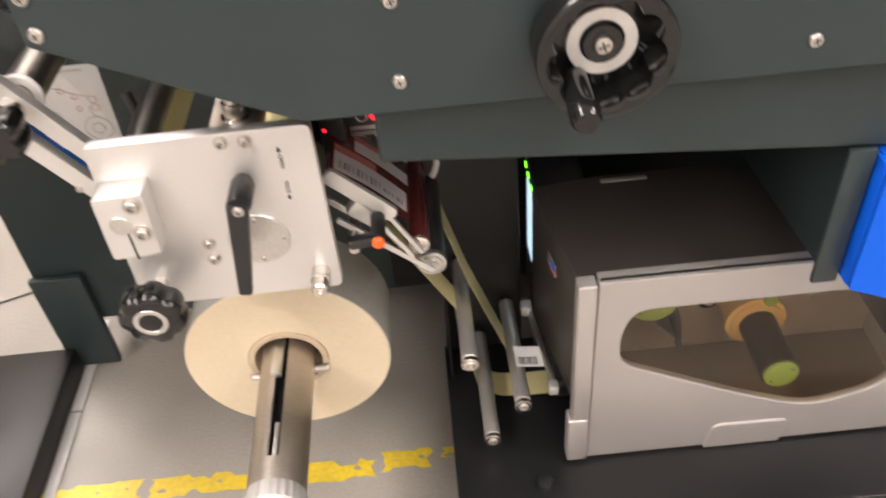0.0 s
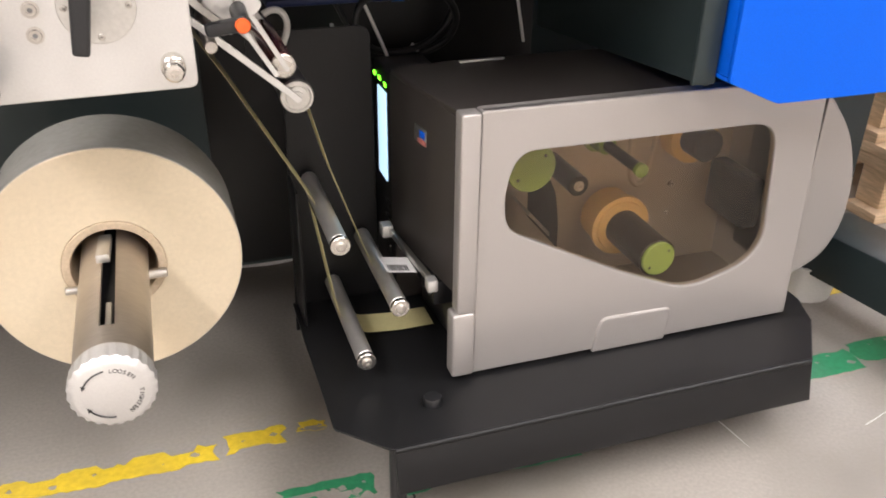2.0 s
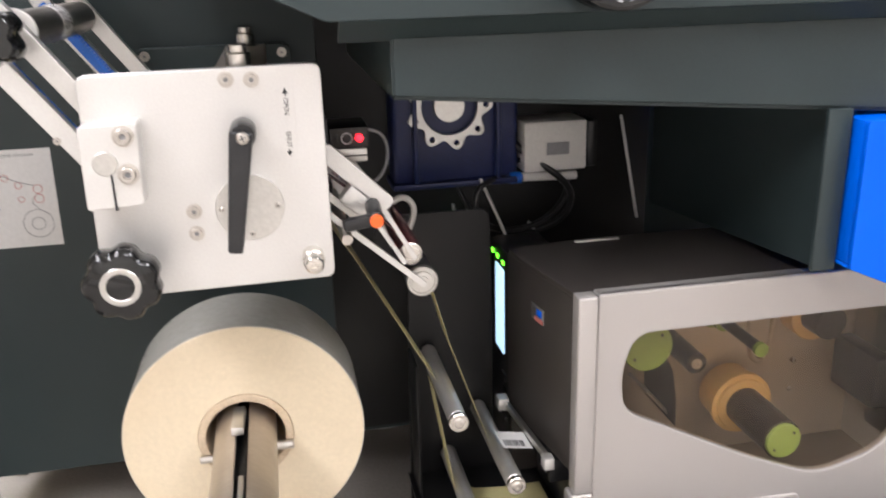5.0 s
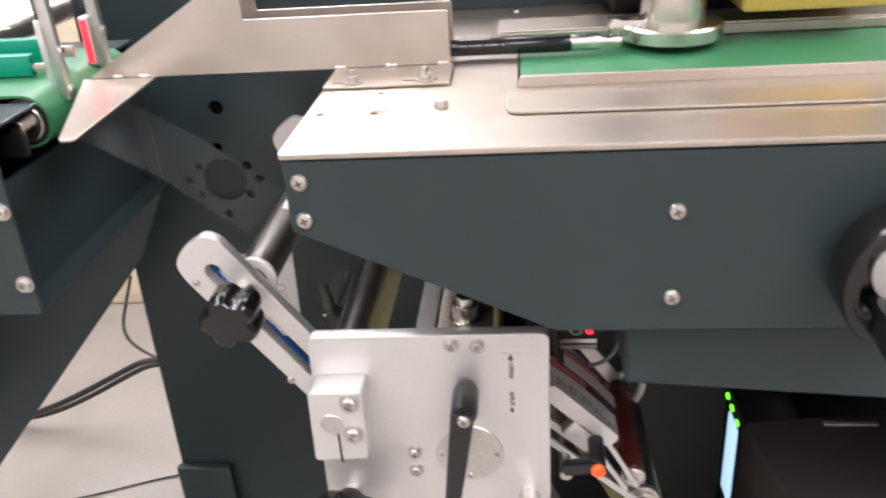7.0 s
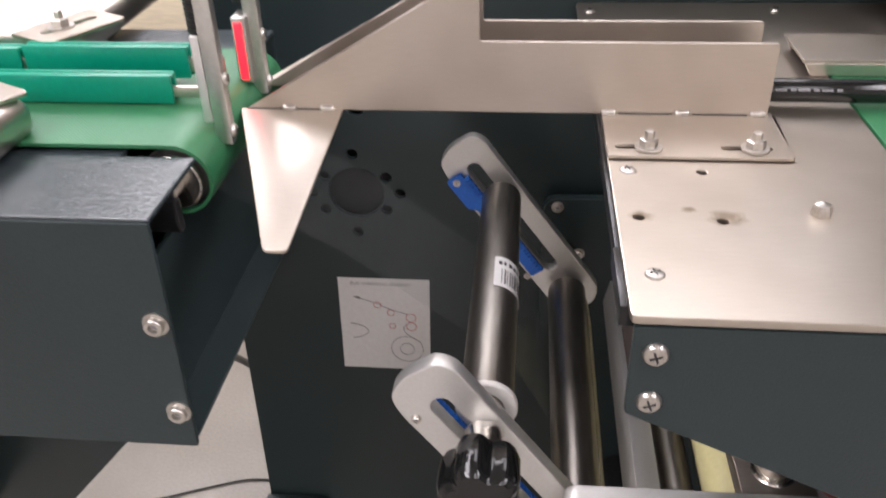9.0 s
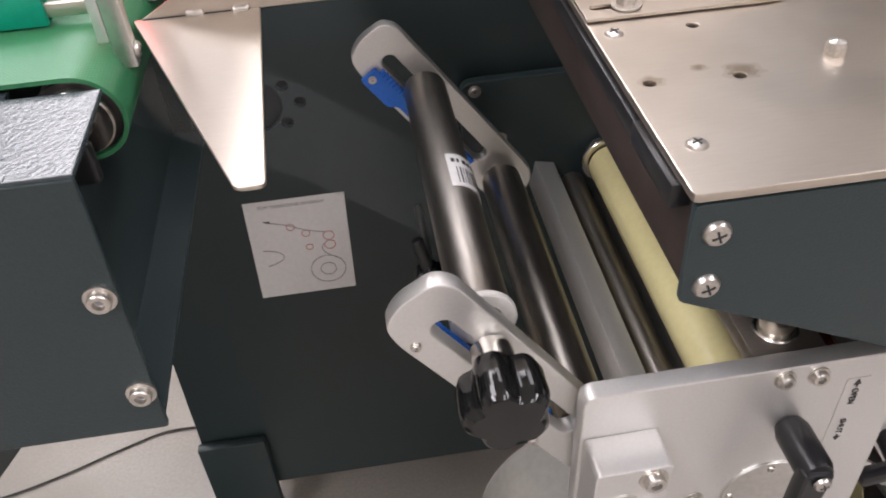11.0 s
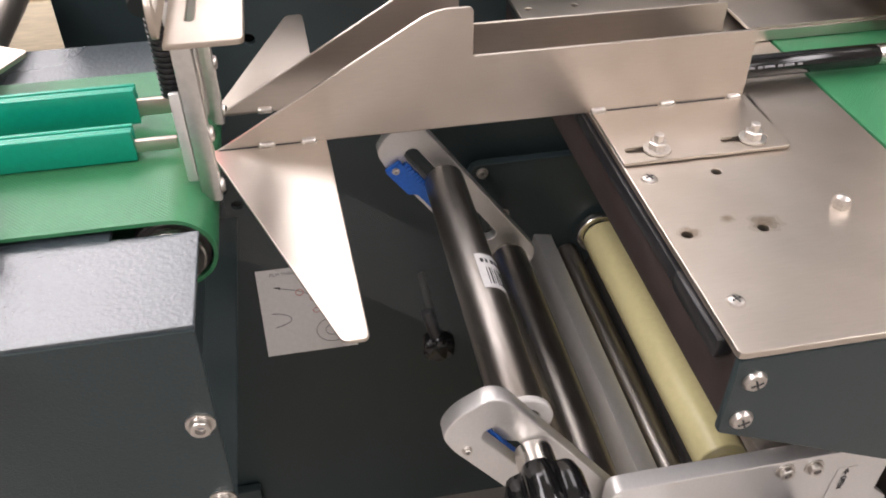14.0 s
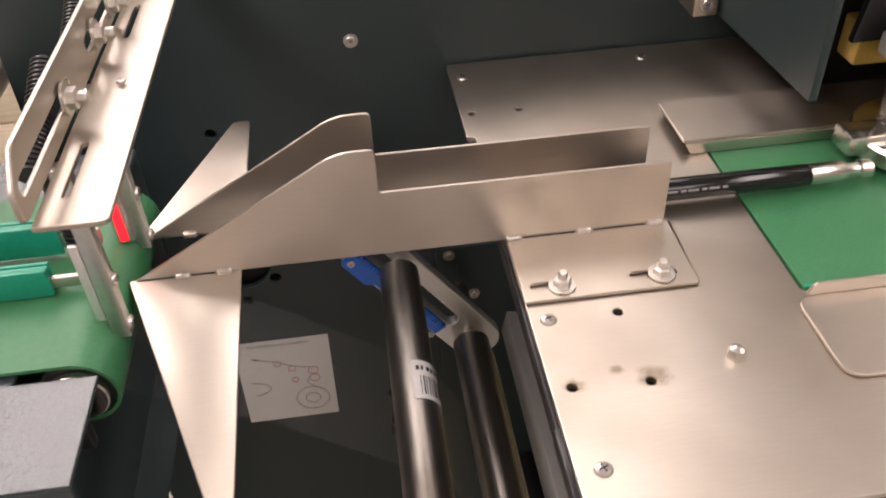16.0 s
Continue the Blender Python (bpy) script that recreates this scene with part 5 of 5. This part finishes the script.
for y, z in ((0.335, 0.398), (0.312, 0.398), (0.286, 0.397)):
    part("status_light", box(0.3905, 0.3925, y - 0.004, y + 0.004, z - 0.0026, z + 0.0026, 0.0004), GREEN_GLOW, ctl, "green status light")
for z in (0.245, 0.225, 0.205, 0.185):
    part("key", box(0.3895, 0.3925, 0.272, 0.290, z - 0.005, z + 0.005, 0.001), RUBBER, ctl)

# ---- drive motor and wiring behind the printer ----
gear = thing("gear_motor", (0.36, 0.4, 0.47), "dark blue cast worm gear motor bolted behind the beam", "gear motor")
part("gearbox", box(0.276, 0.440, 0.385, 0.437, 0.476, 0.640, 0.006, 3), NAVY, gear)
part("foot_flange", box(0.272, 0.436, 0.372, 0.437, 0.474, 0.482, 0.002), NAVY, gear)
part("rib", box(0.300, 0.306, 0.372, 0.39, 0.482, 0.62, 0.002), NAVY, gear)
part("rib", box(0.408, 0.414, 0.372, 0.39, 0.482, 0.62, 0.002), NAVY, gear)
ringo = [(0.348 + (0.050 + 0.006 * math.cos(9 * t)) * math.cos(t), 0.578 + (0.050 + 0.006 * math.cos(9 * t)) * math.sin(t)) for t in [2 * math.pi * i / 108 for i in range(108)]]
part("flange_ring", sheet(ringo, 0.006, XZ, [disc(0.348, 0.578, 0.036)] + [disc(0.348 + 0.047 * math.cos(t), 0.578 + 0.047 * math.sin(t), 0.0036, 12) for t in [2 * math.pi * i / 9 for i in range(9)]], at=-0.378), ALU, gear, "scalloped aluminium flange ring")
part("output_hub", rod((0.348, 0.376, 0.578), (0.348, 0.39, 0.578), 0.02), ALU_DULL, gear)
servo = thing("servo_motor", (0.48, 0.4, 0.47), "white square servo motor with cable plugs", "servo motor")
part("body", box(0.444, 0.530, 0.372, 0.432, 0.486, 0.552, 0.004), WHITE, servo)
part("rear_cap", box(0.531, 0.545, 0.374, 0.430, 0.488, 0.550, 0.004), BLACK, servo)
part("rating_plate", box(0.475, 0.505, 0.3712, 0.3722, 0.508, 0.524, 0.0002), GREY_INK, servo)
part("plug", rod((0.445, 0.385, 0.478), (0.52, 0.385, 0.476), 0.006), WHITE, servo)
part("plug_collar", rod((0.428, 0.385, 0.478), (0.444, 0.385, 0.478), 0.0075), BLUE_PLASTIC, servo)
for i, (r, pts) in enumerate(((0.004, [(0.428, 0.385, 0.478), (0.39, 0.37, 0.485), (0.37, 0.36, 0.45), (0.40, 0.37, 0.41), (0.47, 0.38, 0.41), (0.52, 0.40, 0.45), (0.50, 0.40, 0.49), (0.44, 0.39, 0.50)]),
                        (0.0045, [(0.40, 0.43, 0.60), (0.43, 0.39, 0.52), (0.48, 0.37, 0.49), (0.52, 0.38, 0.45), (0.50, 0.40, 0.40), (0.44, 0.41, 0.39)]),
                        (0.003, [(0.36, 0.40, 0.47), (0.38, 0.39, 0.42), (0.42, 0.39, 0.40), (0.47, 0.40, 0.405)]))):
    solid("motor_cable", cable(pts, r), BLACK, "black motor cable looped behind the printer", "cable", "motor cables")
for a, b in (((0.354, 0.40, 0.445), (0.357, 0.395, 0.425)), ((0.372, 0.40, 0.436), (0.390, 0.395, 0.428)), ((0.385, 0.372, 0.484), (0.422, 0.365, 0.395)), ((0.598, 0.425, 0.545), (0.628, 0.425, 0.396)), ((0.455, 0.39, 0.415), (0.463, 0.385, 0.405))):
    solid("cable_tie", rod(a, b, 0.0022), PAPER, "pale plastic cable tie end", "cable tie", "cable ties")
eye = thing("label_sensor", (0.206, 0.23, 0.56), "small black sensor box with a glowing red light", "sensor")
part("housing", box(0.186, 0.2265, 0.2018, 0.262, 0.5685, 0.5905, 0.002), BLACK, eye)
part("face_plate", box(0.1875, 0.2255, 0.2000, 0.2020, 0.5698, 0.5893, 0.0004), DARK_HOUSING, eye)
part("face_frame", sheet(rounded([(0.1868, 0.5690), (0.2262, 0.5690), (0.2262, 0.5900), (0.1868, 0.5900)], 0.002), 0.0012, XZ, [rounded([(0.1885, 0.5706), (0.2245, 0.5706), (0.2245, 0.5884), (0.1885, 0.5884)], 0.001)], bevel=0.0002, at=-0.1996), BLACK, eye)
part("dial", pipe((0.2035, 0.1982, 0.5795), (0.2035, 0.2002, 0.5795), 0.0062, 0.0046), PAPER, eye)
part("mode_key", box(0.1915, 0.1945, 0.1985, 0.2002, 0.574, 0.585, 0.0005), BLACK, eye)
part("red_light", lathe([(0.0042, 0), (0.0036, 0.003), (0.0001, 0.004)], (0.2165, 0.2000, 0.5795), (0.2165, 0, 0.5795), 20), RED_GLOW, eye, "glowing red light")
part("bracket", box(0.1885, 0.2245, 0.2035, 0.270, 0.5535, 0.5682, 0.002), ALU_DULL, eye, "bare metal bracket")
part("bracket_groove", box(0.1890, 0.2240, 0.2026, 0.2036, 0.5597, 0.5612, 0.0002), BLACK, eye)
part("lead", cable([(0.2265, 0.225, 0.583), (0.240, 0.225, 0.582), (0.249, 0.222, 0.565), (0.245, 0.220, 0.540), (0.228, 0.22, 0.522), (0.200, 0.225, 0.518)], 0.0020), GREY_INK, eye, "grey sensor lead")
fork = thing("gap_sensor", (0.172, 0.22, 0.55), "black sensor block bolted beside the drive roller", "sensor")
part("housing", box(0.159, 0.1845, 0.192, 0.262, 0.512, 0.603, 0.002), BLACK, fork)
part("lower_jaw", box(0.161, 0.183, 0.150, 0.1915, 0.530, 0.546, 0.002), BLACK, fork)
part("mounting_rail", box(0.150, 0.186, 0.2625, 0.436, 0.560, 0.580, 0.002), BLACK_SHEET, fork)
screw((0.177, 0.192, 0.590), (0, -1, 0), 0.0030, "socket", parent=fork)
part("red_light", box(0.1625, 0.1655, 0.1905, 0.1922, 0.571, 0.5735, 0.0003), RED_GLOW, fork, "tiny red light")

# ---- blue cover and post at the far end ----
cover = thing("blue_machine_cover", (0.95, 0.15, 0.43), "bright blue sheet steel machine cover", "machine cover")
part("front_sheet", sheet(rounded([(0.652, 0.462), (0.712, 0.436), (1.5, 0.436), (1.5, 0.602), (0.652, 0.602)], 0.003, 3), 0.004, XZ, at=-0.002), BLUE_PAINT, cover)
part("bottom_sheet", box(0.712, 1.5, 0.006, 0.30, 0.436, 0.440, 0.001), BLUE_PAINT, cover)
part("bevel_sheet", moved(box(0, 0.0655, 0.006, 0.30, -0.002, 0.002, 0.001), pose(0.652, 0, 0.4640, 0, 23.4, 0)), BLUE_PAINT, cover)
part("left_sheet", box(0.652, 0.656, 0.006, 0.03, 0.466, 0.602, 0.001), BLUE_PAINT, cover)
part("top_sheet", box(0.657, 1.5, 0.006, 0.30, 0.598, 0.602, 0.001), BLUE_PAINT, cover)
pst = thing("support_post", (0.64, 0.03, 0.44), "dark green folded sheet post beside the printer", "post")
part("front_flange", box(0.624, 0.649, 0.018, 0.024, 0.456, 0.612, 0.002), PAINT, pst)
part("side_sheet", sheet([(0.026, 0.452), (0.42, 0.418), (0.42, 0.60), (0.026, 0.608)], 0.004, YZ, at=0.646), PAINT, pst)

# ---- presser above the belt ----
press = thing("presser_unit", (0.3, 0.27, 0.87), "steel presser column with collar and brass coloured block", "presser")
part("collar", lathe([(0.040, 0), (0.043, 0.002), (0.043, 0.012), (0.041, 0.014), (0.027, 0.014), (0.027, 0.046), (0.025, 0.048), (0.0001, 0.048)], (0.286, 0.245, 0.8475), (0.286, 0.245, 2), 56), CHROME, press, "turned steel collar")
part("column", rod((0.286, 0.245, 0.895), (0.286, 0.245, 1.15), 0.010), CHROME, press)
part("clamp_block", box(0.262, 0.335, 0.212, 0.280, 0.902, 0.918, 0.003), ALU, press)
part("motor_housing", box(0.300, 0.375, 0.225, 0.300, 0.920, 0.985, 0.004), WHITE, press, "white motor housing")
part("side_bracket", sheet([(0.25, 0.905), (0.30, 0.905), (0.30, 0.985), (0.262, 0.985)], 0.006, XZ, at=-0.292), BLACK, press)
screw((0.272, 0.289, 0.955), (0, -1, 0), 0.005, "socket", parent=press)
part("rear_housing", box(0.246, 0.50, 0.338, 0.432, 0.8450, 1.12, 0.003), BLACK, press, "black housing behind the column")
part("collar_tab", box(0.232, 0.262, 0.234, 0.256, 0.852, 0.866, 0.002), CHROME, press)
part("brass_bar", box(0.264, 0.345, 0.302, 0.326, 0.880, 0.910, 0.002), BRASS, press)
part("brass_block", box(0.340, 0.46, 0.23, 0.33, 0.868, 0.935, 0.004), BRASS, press)
for x in (0.37, 0.39, 0.41):
    screw((x, 0.23, 0.895), (0, -1, 0), 0.005, "socket", parent=press)
part("red_knob", lathe([(0.014, 0), (0.0145, 0.008), (0.0125, 0.013), (0.0001, 0.015)], (0.345, 0.226, 0.950), (0.345, -1, 0.950), 28), ORANGE, press, "round red button")
part("hanger", box(0.24, 0.52, 0.20, 0.43, 1.15, 1.17, 0.003), PAINT, press)
gus = thing("gusset_panel", (0.23, 0.35, 0.88), "teal grey gusset plate fixed to the back panel", "machine panel")
part("plate", sheet([(0.256, 0.884), (0.437, 0.876), (0.437, 1.17), (0.256, 1.17)], 0.006, YZ, at=0.212), PAINT, gus)
part("block", box(0.187, 0.2075, 0.405, 0.437, 0.878, 0.901, 0.002), STEEL, gus)
screw((0.197, 0.405, 0.889), (0, -1, 0), 0.006, "socket", parent=gus)


def gas_spring(x0, x1, x2, y, z):
    g = thing("gas_spring", ((x0 + x2) / 2, y, z), "black tube with a bright metal end lying on the belt", "workpiece")
    L = abs(x1 - x0)
    M = abs(x2 - x1)
    part("cylinder", lathe([(0.0062, 0), (0.0073, 0.002), (0.0073, L - 0.002), (0.0062, L)], (x0, y, z), (x1, y, z), 28), GLOSS_BLACK, g)
    part("end_fitting", lathe([(0.0070, 0), (0.0070, 0.022), (0.0045, 0.026), (0.0045, M - 0.008), (0.0062, M - 0.007), (0.0062, M)], (x1, y, z), (x2, y, z), 24), CHROME, g)
    part("lettering_band", joined(*[box(min(x0, x1) + 0.025 + i * 0.0045, min(x0, x1) + 0.0272 + i * 0.0045 + 0.001 * (i % 3), y - 0.0072, y - 0.0064, z + 0.0022, z + 0.0034, 0) for i in range(11)]), GREY_INK, g)


gas_spring(0.070, 0.199, 0.240, 0.220, 0.8525)

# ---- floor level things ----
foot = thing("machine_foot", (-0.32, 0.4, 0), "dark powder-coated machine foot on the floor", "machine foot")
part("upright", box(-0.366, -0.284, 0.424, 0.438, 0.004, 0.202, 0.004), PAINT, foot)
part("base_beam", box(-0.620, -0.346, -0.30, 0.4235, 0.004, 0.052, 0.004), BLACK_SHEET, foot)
part("pad", lathe([(0.03, 0), (0.03, 0.003), (0.012, 0.0045)], (-0.41, -0.2, 0), (-0.41, -0.2, 1)), RUBBER, foot)
edge = thing("floor_edge_strip", (-0.353, 0.2, 0), "white edge strip on the floor beside the machine foot", "floor strip")
part("strip", box(-0.345, -0.328, 0.33, 0.53, 0.0002, 0.004, 0.001), PAPER, edge)
part("strip", box(-0.345, -0.328, -0.1, 0.326, 0.0002, 0.004, 0.001), PAPER, edge)
for pts, r in (([(-1.15, 0.80, 0.006), (-0.86, 0.75, 0.030), (-0.78, 0.75, 0.058), (-0.70, 0.75, 0.095), (-0.62, 0.75, 0.138), (-0.54, 0.75, 0.180), (-0.40, 0.62, 0.235), (-0.325, 0.56, 0.245)], 0.0060),
               ([(-1.15, 0.84, 0.005), (-0.86, 0.765, 0.018), (-0.78, 0.765, 0.038), (-0.70, 0.765, 0.074), (-0.62, 0.765, 0.118), (-0.54, 0.765, 0.160), (-0.40, 0.64, 0.215), (-0.325, 0.58, 0.225)], 0.0050),
               ([(-1.0, 0.50, 0.003), (-0.72, 0.545, 0.003), (-0.62, 0.575, 0.003), (-0.55, 0.605, 0.003), (-0.44, 0.645, 0.003), (-0.30, 0.60, 0.003)], 0.0017),
               ([(-0.545, 0.76, 0.345), (-0.556, 0.75, 0.310), (-0.580, 0.75, 0.250), (-0.578, 0.75, 0.215), (-0.545, 0.75, 0.184), (-0.45, 0.68, 0.200), (-0.33, 0.60, 0.240)], 0.0028)):
    solid("floor_cable", cable(pts, r), RUBBER, "black cable running to the machine", "cable", "floor cables")
solid("power_cable", cable([(0.10, 0.63, 0.004), (0.21, 0.615, 0.004), (0.30, 0.60, 0.005), (0.36, 0.63, 0.004)], 0.005), PAPER, "white cable lying on the floor behind the machine", "cable")


def pallet(x0, y0, z0, n=3):
    top_y = y0
    for k in range(n):
        y0 = top_y - (n - 1 - k) * 0.045
        p = thing("wooden_pallet", (x0 + 0.4, y0 + 0.3, z0 + k * 0.145), "raw timber pallet in a stack on the floor", "pallet", "stacked pallets")
        zz = z0 + k * 0.145
        for i in range(3):
            part("runner", box(x0, x0 + 0.8, y0 + i * 0.25 + 0.012, y0 + i * 0.25 + 0.09, zz, zz + 0.02, 0.002), WOOD, p)
            for j in range(3):
                part("block", box(x0 + j * 0.34 + 0.02, x0 + j * 0.34 + 0.12, y0 + i * 0.25 + 0.030, y0 + i * 0.25 + 0.09, zz + 0.0205, zz + 0.10, 0.003), WOOD, p)
        for i in range(6):
            part("deck_board", box(x0 + i * 0.142, x0 + i * 0.142 + 0.095, y0, y0 + 0.6, zz + 0.1005, zz + 0.1225, 0.002), WOOD, p)
            if i == 0:
                part("stringer", box(x0, x0 + 0.8, y0, y0 + 0.1, zz + 0.123, zz + 0.1445, 0.002), WOOD, p)


pallet(1.36, 0.50, 0.0)
tube_base = thing("neighbour_machine_base", (1.2, 0.1, 0.05), "dark green box section foot with a swivel castor", "machine base")
part("beam", moved(box(0, 0.62, -0.048, 0.048, 0.055, 0.132, 0.004), pose(1.085, 0.265, 0, 0, 0, -80)), PAINT, tube_base)
cas = part("castor", joined(lathe([(0.004, 0), (0.028, 0.002), (0.030, 0.006), (0.030, 0.020), (0.028, 0.024), (0.004, 0.026)], (1.048, 0.03, 0.031), (1.10, 0.0, 0.031), 32)), WHITE, tube_base, "white castor wheel")
part("castor_fork", box(1.045, 1.085, 0.0, 0.045, 0.046, 0.06, 0.004), ZINC, cas)
part("swivel", rod((1.065, 0.022, 0.058), (1.09, 0.03, 0.075), 0.015), ZINC, tube_base)
buck = solid("white_bucket", lathe([(0.045, 0), (0.055, 0.06), (0.058, 0.065), (0.053, 0.065), (0.045, 0.01)], (1.075, 0.275, 0), (1.075, 0.275, 1)), WHITE, "small white plastic tub on the floor", "tub")


def crate(x0, x1, y0, y1, h):
    g = thing("timber_crate", ((x0 + x1) / 2, (y0 + y1) / 2, 0), "pale raw timber crate standing behind the conveyor", "crate")
    k = int(h / 0.13)
    for i in range(k):
        part("plank", box(x0, x1, y0, y0 + 0.02, i * 0.13 + 0.003, i * 0.13 + 0.127, 0.002), PALE_WOOD, g)
        part("end_plank", box(x1 - 0.02, x1, y0 + 0.021, y1, i * 0.13 + 0.003, i * 0.13 + 0.127, 0.002), PALE_WOOD, g)
    part("post", box(x0 + 0.05, x0 + 0.13, y0 - 0.022, y0 - 0.001, 0.003, h, 0.002), WOOD, g)


crate(-2.0, -0.50, 1.25, 1.9, 0.92)
